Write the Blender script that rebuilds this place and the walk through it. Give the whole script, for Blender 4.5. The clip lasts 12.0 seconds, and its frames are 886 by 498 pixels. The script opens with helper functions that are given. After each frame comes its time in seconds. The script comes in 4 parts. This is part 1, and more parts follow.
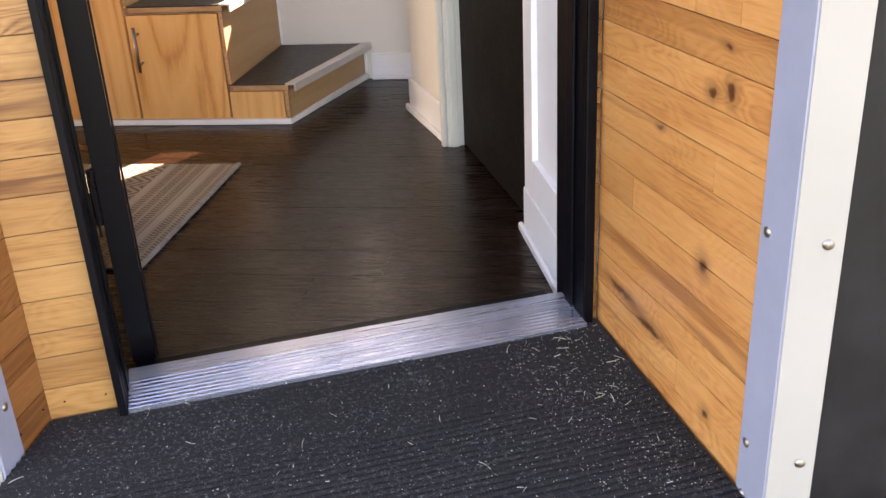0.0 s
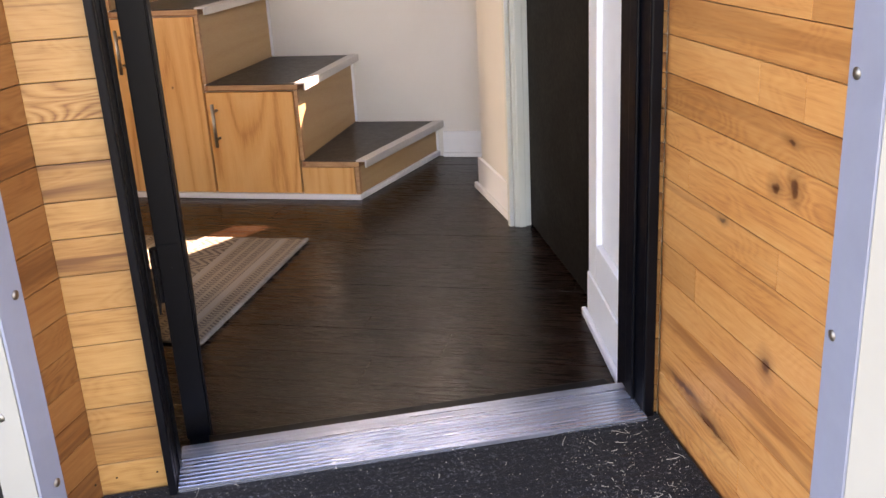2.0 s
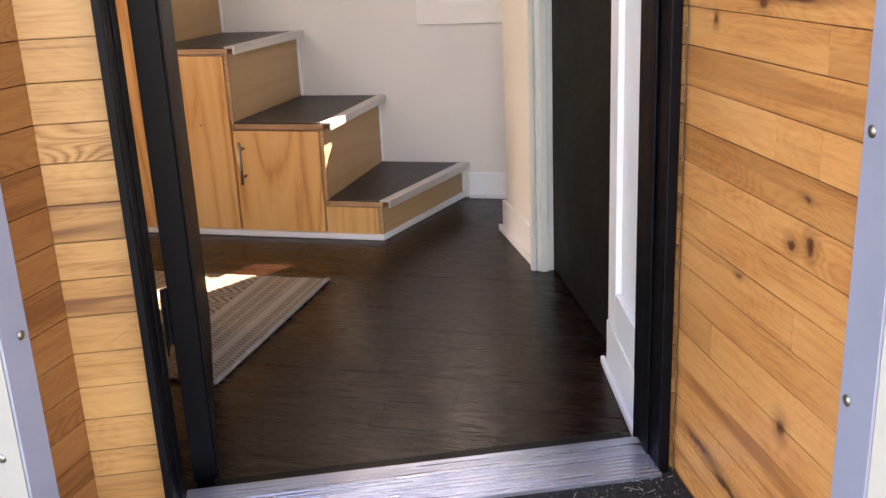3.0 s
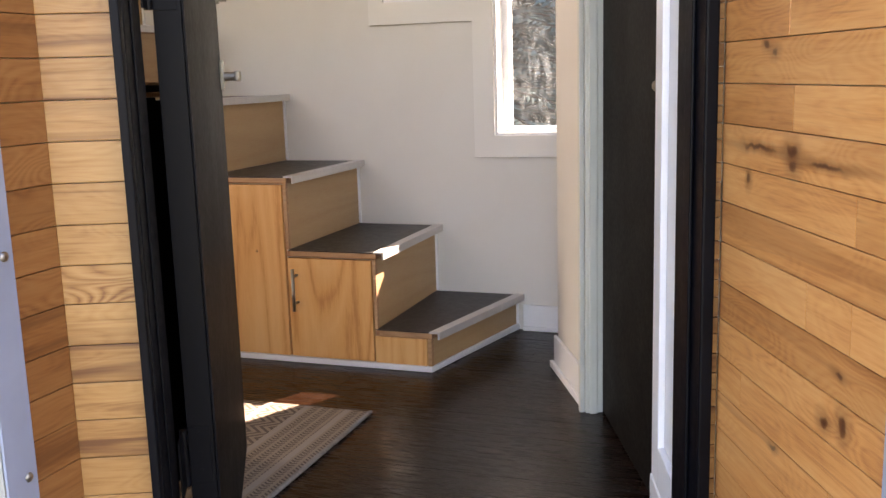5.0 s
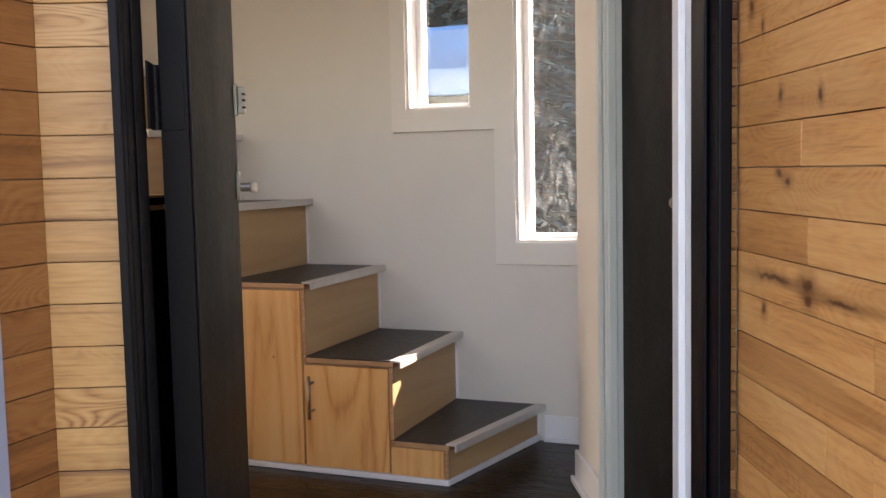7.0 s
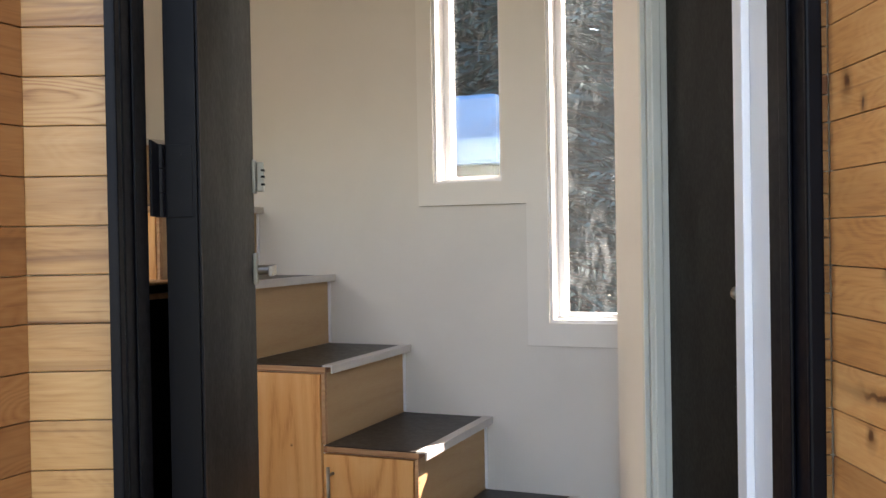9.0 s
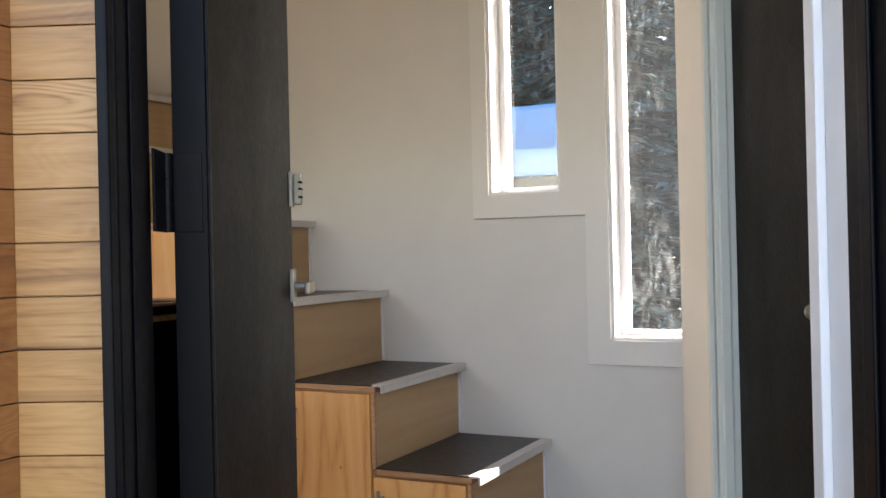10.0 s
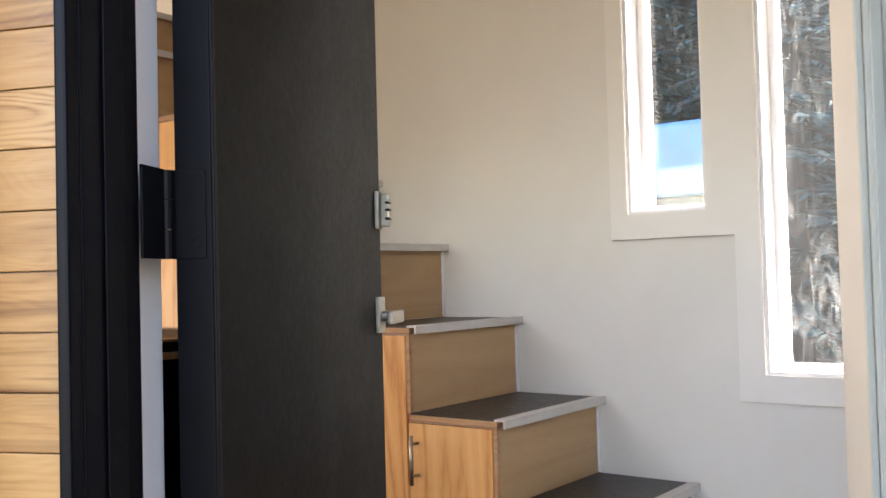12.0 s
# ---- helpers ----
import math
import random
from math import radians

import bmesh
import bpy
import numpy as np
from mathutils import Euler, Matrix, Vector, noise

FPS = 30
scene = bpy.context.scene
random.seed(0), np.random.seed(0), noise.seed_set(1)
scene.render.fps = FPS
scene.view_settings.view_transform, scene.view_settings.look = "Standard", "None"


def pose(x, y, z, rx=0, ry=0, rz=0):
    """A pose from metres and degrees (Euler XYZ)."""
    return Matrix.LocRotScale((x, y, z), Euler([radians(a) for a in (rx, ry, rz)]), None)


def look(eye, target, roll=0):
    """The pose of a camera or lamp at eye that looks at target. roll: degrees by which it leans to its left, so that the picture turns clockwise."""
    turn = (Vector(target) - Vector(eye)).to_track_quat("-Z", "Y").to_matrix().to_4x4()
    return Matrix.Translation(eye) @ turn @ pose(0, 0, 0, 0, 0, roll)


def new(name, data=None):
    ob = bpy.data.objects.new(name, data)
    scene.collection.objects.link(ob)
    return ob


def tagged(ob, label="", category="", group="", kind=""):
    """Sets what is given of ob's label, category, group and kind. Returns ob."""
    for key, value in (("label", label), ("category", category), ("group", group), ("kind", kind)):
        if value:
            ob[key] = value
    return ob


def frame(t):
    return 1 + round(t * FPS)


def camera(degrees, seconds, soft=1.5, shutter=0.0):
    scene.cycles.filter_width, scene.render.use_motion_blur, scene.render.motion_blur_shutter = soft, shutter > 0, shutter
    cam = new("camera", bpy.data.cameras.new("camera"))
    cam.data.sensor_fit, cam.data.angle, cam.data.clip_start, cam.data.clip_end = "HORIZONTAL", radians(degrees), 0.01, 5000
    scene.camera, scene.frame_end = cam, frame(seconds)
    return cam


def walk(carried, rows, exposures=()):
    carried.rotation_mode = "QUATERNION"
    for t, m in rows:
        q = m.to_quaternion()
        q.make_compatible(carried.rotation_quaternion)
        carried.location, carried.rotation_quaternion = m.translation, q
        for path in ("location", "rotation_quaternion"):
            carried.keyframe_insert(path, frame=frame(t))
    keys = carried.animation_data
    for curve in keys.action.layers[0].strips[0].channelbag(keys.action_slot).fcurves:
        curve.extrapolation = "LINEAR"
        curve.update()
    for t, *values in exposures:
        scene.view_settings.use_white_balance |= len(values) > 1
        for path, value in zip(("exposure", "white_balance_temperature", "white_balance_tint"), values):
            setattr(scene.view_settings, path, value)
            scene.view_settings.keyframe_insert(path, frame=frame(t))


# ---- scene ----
cam = camera(49.9, 12.0)
PATH = [
    (0, (0.731, -3.323, 0.846), (0.457, -1.522, 0.021), -3.0),
    (0.5, (0.733, -3.317, 0.852), (0.427, -1.504, 0.063), -3.2),
    (1, (0.742, -3.311, 0.858), (0.391, -1.49, 0.108), -3.4),
    (1.5, (0.748, -3.308, 0.86), (0.359, -1.481, 0.145), -3.4),
    (2, (0.757, -3.295, 0.862), (0.325, -1.465, 0.181), -3.2),
    (2.5, (0.767, -3.28, 0.865), (0.302, -1.447, 0.215), -2.9),
    (3, (0.784, -3.265, 0.87), (0.282, -1.426, 0.265), -2.6),
    (5, (0.841, -3.205, 0.906), (0.184, -1.351, 0.545), -1.7),
    (5.5, (0.846, -3.192, 0.916), (0.169, -1.336, 0.61), -1.5),
    (6, (0.85, -3.18, 0.926), (0.159, -1.32, 0.675), -1.4),
    (6.5, (0.856, -3.168, 0.932), (0.151, -1.308, 0.725), -1.4),
    (7, (0.86, -3.154, 0.94), (0.139, -1.295, 0.778), -1.2),
    (7.5, (0.856, -3.136, 0.95), (0.124, -1.278, 0.828), -1.2),
    (9.5, (0.763, -2.943, 0.979), (-0.04, -1.111, 0.975), -1.2),
    (10, (0.767, -2.874, 0.978), (-0.126, -1.084, 0.983), -1.3),
    (10.5, (0.785, -2.773, 0.976), (-0.22, -1.043, 0.983), -1.5),
    (11, (0.821, -2.715, 0.976), (-0.299, -1.059, 0.977), -1.4),
    (11.5, (0.827, -2.677, 0.972), (-0.354, -1.062, 0.987), -1.6),
    (12, (0.805, -2.636, 0.98), (-0.406, -1.046, 1.042), -1.5),
]
walk(cam, [(t, look(eye, target, roll)) for t, eye, target, roll in PATH],
     [(0.0, 3.4, 8950, 29), (3.0, 3.32, 8850, 30), (5.0, 3.08, 8150, 27), (6.0, 2.82, 8050, 27), (7.5, 2.70, 7950, 25), (9.5, 2.82, 7350, 20),
      (11.0, 2.98, 7250, 21), (11.5, 3.32, 7250, 22), (12.0, 3.38, 7250, 21)])

# ---- light ----
world = bpy.data.worlds.new("sky")
scene.world = world
world.use_nodes = True
wn = world.node_tree
sky = wn.nodes.new("ShaderNodeTexSky")
sky.sky_type = "NISHITA"
sky.sun_disc = False
SUN_DIR = Vector((0.50, 1.0, 0.86)).normalized()      # towards the sun
sky.sun_elevation = math.asin(SUN_DIR.z)
sky.sun_rotation = math.atan2(SUN_DIR.x, SUN_DIR.y)
wn.links.new(sky.outputs[0], wn.nodes["Background"].inputs[0])
wn.nodes["Background"].inputs[1].default_value = 0.15
sun_data = bpy.data.lights.new("sun", "SUN")
sun_data.energy, sun_data.angle, sun_data.color = 5.0, radians(0.5), (1.0, 0.94, 0.86)
sun = new("sun", sun_data)
sun.matrix_world = look(SUN_DIR * 20, (0, 0, 0))


def window_light(name, m, sx, sy, watts, color=(0.95, 0.98, 1.0)):
    """Skylight coming in at an opening of the room."""
    d = bpy.data.lights.new(name, "AREA")
    d.shape, d.size, d.size_y, d.energy, d.color = "RECTANGLE", sx, sy, watts, color
    ob = new(name, d)
    ob.matrix_world = m
    return ob


# ---- plan ----
# x runs along the stairs and the window wall (y = 0), the room's floor is z = 0.
# The entrance stands turned to it: u runs along the door wall, v into the room.
TURN = 23.5
ENTRY = pose(-0.046, -2.196, 0, 0, 0, TURN)
LU = -0.012          # the recess's corner on the hinge side
RU, R_LEAN = 0.889, 0.6   # its corner on the handle side, and how far that wall leans in, in degrees
MAT_Z = 0.045
CEIL = 2.35
GROUND = -0.5


def D(u, v):
    p = ENTRY @ Vector((u, v, 0))
    return (p.x, p.y)


def R(d, off=0.0):
    """On the boarded wall of the handle side: d metres out from the door wall, off metres proud of it."""
    a = radians(R_LEAN)
    return D(RU - d * math.sin(a) - off * math.cos(a), -d * math.cos(a) + off * math.sin(a))


# ---- materials ----
def material(name):
    m = bpy.data.materials.new(name)
    m.use_nodes = True
    nt = m.node_tree
    return m, nt, nt.nodes["Principled BSDF"]


def node(nt, kind, **inputs):
    n = nt.nodes.new(kind)
    for k, v in inputs.items():
        n.inputs[k.replace("_", " ")].default_value = v
    return n


def ramp(nt, src, stops):
    r = nt.nodes.new("ShaderNodeValToRGB")
    el = r.color_ramp.elements
    while len(el) < len(stops):
        el.new(0.5)
    for e, (p, c) in zip(el, stops):
        e.position, e.color = p, (*c, 1) if len(c) == 3 else c
    nt.links.new(src, r.inputs[0])
    return r.outputs[0]


def mix(nt, fac, a, b, mode="MIX"):
    n = nt.nodes.new("ShaderNodeMix")
    n.data_type, n.blend_type = "RGBA", mode
    for sock, v in ((0, fac), (6, a), (7, b)):
        if isinstance(v, (int, float)):
            n.inputs[sock].default_value = v
        elif isinstance(v, tuple):
            n.inputs[sock].default_value = (*v, 1)
        else:
            nt.links.new(v, n.inputs[sock])
    return n.outputs[2]


def maths(nt, op, a, b=0.0):
    n = nt.nodes.new("ShaderNodeMath")
    n.operation = op
    for i, v in enumerate((a, b)):
        if isinstance(v, (int, float)):
            n.inputs[i].default_value = v
        else:
            nt.links.new(v, n.inputs[i])
    return n.outputs[0]


def coords(nt, scale=(1, 1, 1), shift=False):
    """Local coordinates, stretched; with shift, offset at random from object to object."""
    tc = nt.nodes.new("ShaderNodeTexCoord")
    mp = nt.nodes.new("ShaderNodeMapping")
    mp.inputs["Scale"].default_value = scale
    nt.links.new(tc.outputs["Object"], mp.inputs["Vector"])
    if shift:
        oi = nt.nodes.new("ShaderNodeObjectInfo")
        cx = nt.nodes.new("ShaderNodeCombineXYZ")
        for i, k in enumerate((37.0, 53.0, 71.0)):
            nt.links.new(maths(nt, "MULTIPLY", oi.outputs["Random"], k), cx.inputs[i])
        nt.links.new(cx.outputs[0], mp.inputs["Location"])
    return mp.outputs[0]


def noise_tex(nt, vec, scale, detail=4.0, rough=0.55, distort=0.0):
    n = node(nt, "ShaderNodeTexNoise", Scale=scale, Detail=detail, Roughness=rough, Distortion=distort)
    nt.links.new(vec, n.inputs["Vector"])
    return n.outputs[0]


def bump(nt, bsdf, height, strength, dist):
    b = node(nt, "ShaderNodeBump", Strength=strength, Distance=dist)
    nt.links.new(height, b.inputs["Height"])
    nt.links.new(b.outputs[0], bsdf.inputs["Normal"])


def wood(name, along, dark, mid, light, rough=0.4, grain=1.0, knots=(),  tone=0.35, coat=0.0, shift=True, bands=14.0, figure=9.0, relief=0.2, spec=0.5, rings=(0.31, 16.0)):
    """Sawn wood with its grain along one local axis (0, 1 or 2)."""
    m, nt, b = material(name)
    s = [1.0, 1.0, 1.0]
    s[along] = 0.09
    vec = coords(nt, tuple(s), shift)
    broad = noise_tex(nt, vec, bands, 3, 0.5, 0.6)
    fine = noise_tex(nt, vec, 420 * grain, 3, 0.65)
    pores = noise_tex(nt, vec, 150 * grain, 4, 0.7)
    # year rings: the contour lines of a slow field, drawn out along the grain
    field = noise_tex(nt, vec, figure, 2, 0.45, 0.5)
    year = maths(nt, "PINGPONG", maths(nt, "MULTIPLY", field, rings[1]), 0.5)
    f = maths(nt, "ADD", maths(nt, "MULTIPLY", broad, 0.36), maths(nt, "MULTIPLY", year, rings[0]))
    f = maths(nt, "ADD", f, maths(nt, "MULTIPLY", fine, 0.24))
    f = maths(nt, "ADD", f, maths(nt, "MULTIPLY", pores, 0.21))
    col = ramp(nt, f, [(0.30, dark), (0.47, mid), (0.66, light)])
    oi = nt.nodes.new("ShaderNodeObjectInfo")
    tint = ramp(nt, oi.outputs["Random"], [(0.0, (1 - tone, 1 - tone * 1.15, 1 - tone * 1.3)), (0.35, (1, 0.97, 0.92)), (0.7, (1, 1, 1)), (1.0, (1 + tone * 0.35, 1 + tone * 0.35, 1 + tone * 0.3))])
    col = mix(nt, 1.0, col, tint, "MULTIPLY")
    for kv, kz, kr, kl in knots:
        # a knot at its place on the wall: dark heart, ringed by bent grain
        tc = nt.nodes.new("ShaderNodeTexCoord")
        vm = nt.nodes.new("ShaderNodeVectorMath")
        vm.operation = "SUBTRACT"
        nt.links.new(mixed_vec(nt, tc.outputs["Object"], 0.012), vm.inputs[0])
        vm.inputs[1].default_value = (kv + 0.006, 0.0, kz + 0.006)
        mu = nt.nodes.new("ShaderNodeVectorMath")
        mu.operation = "MULTIPLY"
        nt.links.new(vm.outputs[0], mu.inputs[0])
        mu.inputs[1].default_value = (1.0 / (kr * kl), 0.0, 1.0 / kr)
        le = nt.nodes.new("ShaderNodeVectorMath")
        le.operation = "LENGTH"
        nt.links.new(mu.outputs[0], le.inputs[0])
        d = le.outputs["Value"]
        col = mix(nt, ramp(nt, maths(nt, "MULTIPLY", d, 0.25), [(0.0, (0.95,) * 3), (0.16, (0.85,) * 3), (0.24, (0.30,) * 3), (0.55, (0, 0, 0))]), col, (dark[0] * 0.28, dark[1] * 0.20, dark[2] * 0.25))
    nt.links.new(col, b.inputs["Base Color"])
    nt.links.new(ramp(nt, fine, [(0.3, (rough + 0.1,) * 3), (0.7, (rough - 0.06,) * 3)]), b.inputs["Roughness"])
    b.inputs["Specular IOR Level"].default_value = spec
    b.inputs["Coat Weight"].default_value = coat
    b.inputs["Coat Roughness"].default_value = 0.25
    bump(nt, b, f, relief, 0.0008)
    return m


def plank_wood(name, along, dark, mid, light, rough=0.42, knots=(), relief=0.15):
    """A finished oak strip. The object's colour tells strips apart: red its tone, green its flame figure, blue its dark streaks."""
    m, nt, b = material(name)
    s = [1.0, 1.0, 1.0]
    s[along] = 0.045
    vec = coords(nt, tuple(s), True)
    s[along] = 0.28
    wide = coords(nt, tuple(s), True)
    oi = nt.nodes.new("ShaderNodeObjectInfo")
    tone, figure, streaks = (sep(nt, oi.outputs["Color"], i) for i in range(3))
    lines = noise_tex(nt, vec, 190, 4, 0.6, 0.3)
    fine = noise_tex(nt, vec, 620, 3, 0.6)
    slow = noise_tex(nt, wide, 11, 3, 0.55, 0.7)
    flame = maths(nt, "PINGPONG", maths(nt, "MULTIPLY", noise_tex(nt, wide, 17, 1.5, 0.4, 0.25), 19.0), 0.5)
    flame = maths(nt, "MULTIPLY", maths(nt, "SUBTRACT", flame, 0.25), maths(nt, "ADD", maths(nt, "MULTIPLY", figure, 0.45), 0.10))
    f = maths(nt, "ADD", maths(nt, "MULTIPLY", lines, 0.36), maths(nt, "MULTIPLY", fine, 0.20))
    f = maths(nt, "ADD", maths(nt, "ADD", f, maths(nt, "MULTIPLY", slow, 0.44)), flame)
    col = ramp(nt, f, [(0.31, dark), (0.47, mid), (0.64, light)])
    col = mix(nt, 1.0, col, ramp(nt, tone, [(0.0, (0.42, 0.31, 0.20)), (0.5, (1.0, 0.98, 0.95)), (1.0, (1.22, 1.30, 1.36))]), "MULTIPLY")
    band = ramp(nt, noise_tex(nt, vec, 34, 3, 0.6, 0.8), [(0.46, (0, 0, 0)), (0.60, (1, 1, 1))])
    col = mix(nt, maths(nt, "MULTIPLY", maths(nt, "MULTIPLY", band, streaks), 0.95), col, (dark[0] * 0.62, dark[1] * 0.55, dark[2] * 0.55))
    fleck = ramp(nt, noise_tex(nt, vec, 75, 2, 0.5, 1.0), [(0.66, (0, 0, 0)), (0.74, (0.55, 0.55, 0.55))])
    col = mix(nt, fleck, col, tuple(c * 0.75 for c in dark))
    for kv, kz, kr, kl in knots:
        # a knot at its place on the wall: dark heart, ringed by stained grain
        tc = nt.nodes.new("ShaderNodeTexCoord")
        vm = nt.nodes.new("ShaderNodeVectorMath")
        vm.operation = "SUBTRACT"
        nt.links.new(mixed_vec(nt, tc.outputs["Object"], 0.016, 38.0), vm.inputs[0])
        vm.inputs[1].default_value = (0.0, kv + 0.008, kz + 0.008)
        mu = nt.nodes.new("ShaderNodeVectorMath")
        mu.operation = "MULTIPLY"
        nt.links.new(vm.outputs[0], mu.inputs[0])
        mu.inputs[1].default_value = (0.0, 1.0 / (kr * kl), 1.0 / kr)
        le = nt.nodes.new("ShaderNodeVectorMath")
        le.operation = "LENGTH"
        nt.links.new(mu.outputs[0], le.inputs[0])
        fac = ramp(nt, maths(nt, "MULTIPLY", le.outputs["Value"], 0.2), [(0.0, (1.0,) * 3), (0.17, (0.85,) * 3), (0.28, (0.42,) * 3), (0.75, (0, 0, 0))])
        col = mix(nt, fac, col, (dark[0] * 0.20, dark[1] * 0.15, dark[2] * 0.20))
    nt.links.new(col, b.inputs["Base Color"])
    nt.links.new(ramp(nt, lines, [(0.3, (rough + 0.08,) * 3), (0.7, (rough - 0.05,) * 3)]), b.inputs["Roughness"])
    bump(nt, b, f, relief, 0.0008)
    return m


def sep(nt, src, i):
    n = nt.nodes.new("ShaderNodeSeparateColor")
    nt.links.new(src, n.inputs[0])
    return n.outputs[i]


def mixed_vec(nt, vec, amount, scale=9.0):
    """The vector, wobbled by noise."""
    n = node(nt, "ShaderNodeTexNoise", Scale=scale, Detail=2.0)
    nt.links.new(vec, n.inputs["Vector"])
    vm = nt.nodes.new("ShaderNodeVectorMath")
    vm.operation = "MULTIPLY_ADD"
    nt.links.new(n.outputs[1], vm.inputs[0])
    vm.inputs[1].default_value = (amount,) * 3
    nt.links.new(vec, vm.inputs[2])
    return vm.outputs[0]


def paint(name, color, rough=0.5, vary=0.06, scale=6.0, relief=0.1, spec=0.5, fine=90.0, metal=0.0, stretch=(1, 1, 1), uneven=1.0):
    """Paint, plastic or metal with faint unevenness, dirt and relief."""
    m, nt, b = material(name)
    vec = coords(nt, stretch)
    n1 = noise_tex(nt, vec, scale, 4, 0.6, 0.4)
    n2 = noise_tex(nt, vec, fine, 2, 0.5)
    c0, c1 = tuple(c * (1 - vary) for c in color), tuple(min(1, c * (1 + vary)) for c in color)
    nt.links.new(ramp(nt, n1, [(0.3, c0), (0.7, c1)]), b.inputs["Base Color"])
    nt.links.new(ramp(nt, maths(nt, "ADD", maths(nt, "MULTIPLY", n1, 0.6), maths(nt, "MULTIPLY", n2, 0.4)), [(0.3, (rough - 0.07 * uneven,) * 3), (0.7, (rough + 0.09 * uneven,) * 3)]), b.inputs["Roughness"])
    b.inputs["Metallic"].default_value = metal
    b.inputs["Specular IOR Level"].default_value = spec
    if relief:
        bump(nt, b, maths(nt, "ADD", n1, maths(nt, "MULTIPLY", n2, 0.5)), relief, 0.0015)
    return m


# where the knots of the recess wall sit: depth, height, radius, length
KNOTS = [(-0.372, 0.533, 0.008, 0.9), (-0.329, 0.523, 0.006, 1.2), (-0.334, 0.288, 0.009, 0.9), (-0.201, 0.441, 0.003, 1.8), (-0.366, 0.074, 0.005, 1.3),
         (-0.357, 0.584, 0.0025, 3.0), (-0.147, 1.023, 0.005, 0.7), (-0.256, 1.013, 0.005, 0.7), (-0.141, 0.9275, 0.003, 1.7), (-0.165, 0.921, 0.004, 1.6),
         (-0.226, 0.809, 0.006, 1.8), (-0.228, 0.789, 0.0065, 1.2), (-0.097, 0.763, 0.006, 0.7), (-0.047, 1.1355, 0.008, 0.6), (-0.087, 1.1055, 0.005, 0.7),
         (-0.10, 0.137, 0.0045, 9.0), (-0.19, 0.121, 0.005, 6.0), (-0.13, 0.806, 0.003, 14.0), (-0.31, 0.797, 0.0028, 12.0)]
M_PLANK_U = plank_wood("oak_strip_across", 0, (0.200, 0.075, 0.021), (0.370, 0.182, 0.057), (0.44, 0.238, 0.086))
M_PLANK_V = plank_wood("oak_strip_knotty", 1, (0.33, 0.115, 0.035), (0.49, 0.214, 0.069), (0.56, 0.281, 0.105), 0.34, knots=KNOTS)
# same oak in a darker copy: the side wall's shade is in its colour
M_PLANK_L = plank_wood("oak_strip_shaded", 1, (0.150, 0.050, 0.015), (0.235, 0.092, 0.028), (0.285, 0.125, 0.043))
M_FLOOR = wood("dark_stained_board", 0, (0.0075, 0.0027, 0.0014), (0.0135, 0.0049, 0.0025), (0.023, 0.0088, 0.0047), 0.25, grain=0.3, tone=0.3, bands=7, figure=5, relief=0.04, spec=0.19)
M_PLY = wood("plywood_face", 2, (0.56, 0.215, 0.058), (0.78, 0.40, 0.145), (0.84, 0.48, 0.20), 0.42, grain=0.5, tone=0.08, bands=5, coat=0.15, knots=[(-0.735, 0.363, 0.003, 1.0)], figure=5.0, relief=0.06, rings=(0.55, 13.0))
M_RISER = wood("birch_ply_riser", 1, (0.46, 0.28, 0.14), (0.50, 0.32, 0.165), (0.53, 0.35, 0.185), 0.5, tone=0.05, bands=4, figure=3, relief=0.05)
M_EDGE = wood("plywood_edge", 0, (0.22, 0.09, 0.04), (0.38, 0.18, 0.09), (0.5, 0.28, 0.15), 0.5, tone=0.1)
M_BAND = wood("ply_lipping", 0, (0.34, 0.17, 0.085), (0.48, 0.27, 0.14), (0.58, 0.35, 0.19), 0.5, tone=0.05)
M_TREAD = paint("dark_vinyl_tread", (0.030, 0.025, 0.024), 0.42, 0.25, 30, 0.3)
M_NOSE = paint("pale_aluminium_nosing", (0.62, 0.60, 0.58), 0.42, 0.05, 20, 0.05, metal=0.25)
M_WALL = paint("off_white_wall_paint", (0.74, 0.71, 0.66), 0.62, 0.03, 3.0, 0.12)
M_TRIM = paint("off_white_trim_paint", (0.80, 0.775, 0.73), 0.55, 0.02, 3.0, 0.08)
M_WHITE = paint("white_trim_paint", (0.85, 0.85, 0.86), 0.4, 0.03, 5.0, 0.06)
# white trim paint, dimmed and greened in colour against the bluish door light
M_CASING = paint("white_casing_paint_dimmed", (0.62, 0.63, 0.56), 0.42, 0.03, 5.0, 0.06)
M_BLACK = paint("black_frame_paint", (0.0022, 0.0025, 0.0042), 0.42, 0.3, 12, 0.12, spec=0.12)
M_LEAF = paint("black_door_paint", (0.0043, 0.0036, 0.0035), 0.52, 0.25, 4, 0.05, spec=0.09)
M_INNER = paint("black_inner_door_paint", (0.0030, 0.0026, 0.0027), 0.6, 0.2, 5, 0.05, spec=0.09)
M_STEEL = paint("brushed_nickel", (0.36, 0.33, 0.29), 0.42, 0.1, 40, 0.02, metal=1.0)
M_PLATE = paint("worn_nickel_plate", (0.36, 0.345, 0.29), 0.42, 0.12, 40, 0.05, metal=0.5)
M_SILL = paint("mill_aluminium", (0.40, 0.44, 0.53), 0.27, 0.04, 14, 0, metal=0.8, stretch=(0.04, 1, 1), uneven=0.25)
M_GALV = paint("grey_sheet_metal", (0.30, 0.33, 0.42), 0.42, 0.07, 8, 0.06, metal=0.3)
# white enamel coloured far darker to offset the open sky's light on it
M_TRIM_OUT = paint("cream_white_angle_dimmed", (0.32, 0.315, 0.285), 0.38, 0.04, 5, 0.05)
M_CLAD = paint("black_outer_cladding", (0.009, 0.009, 0.010), 0.5, 0.4, 14, 0.3, spec=0.25)
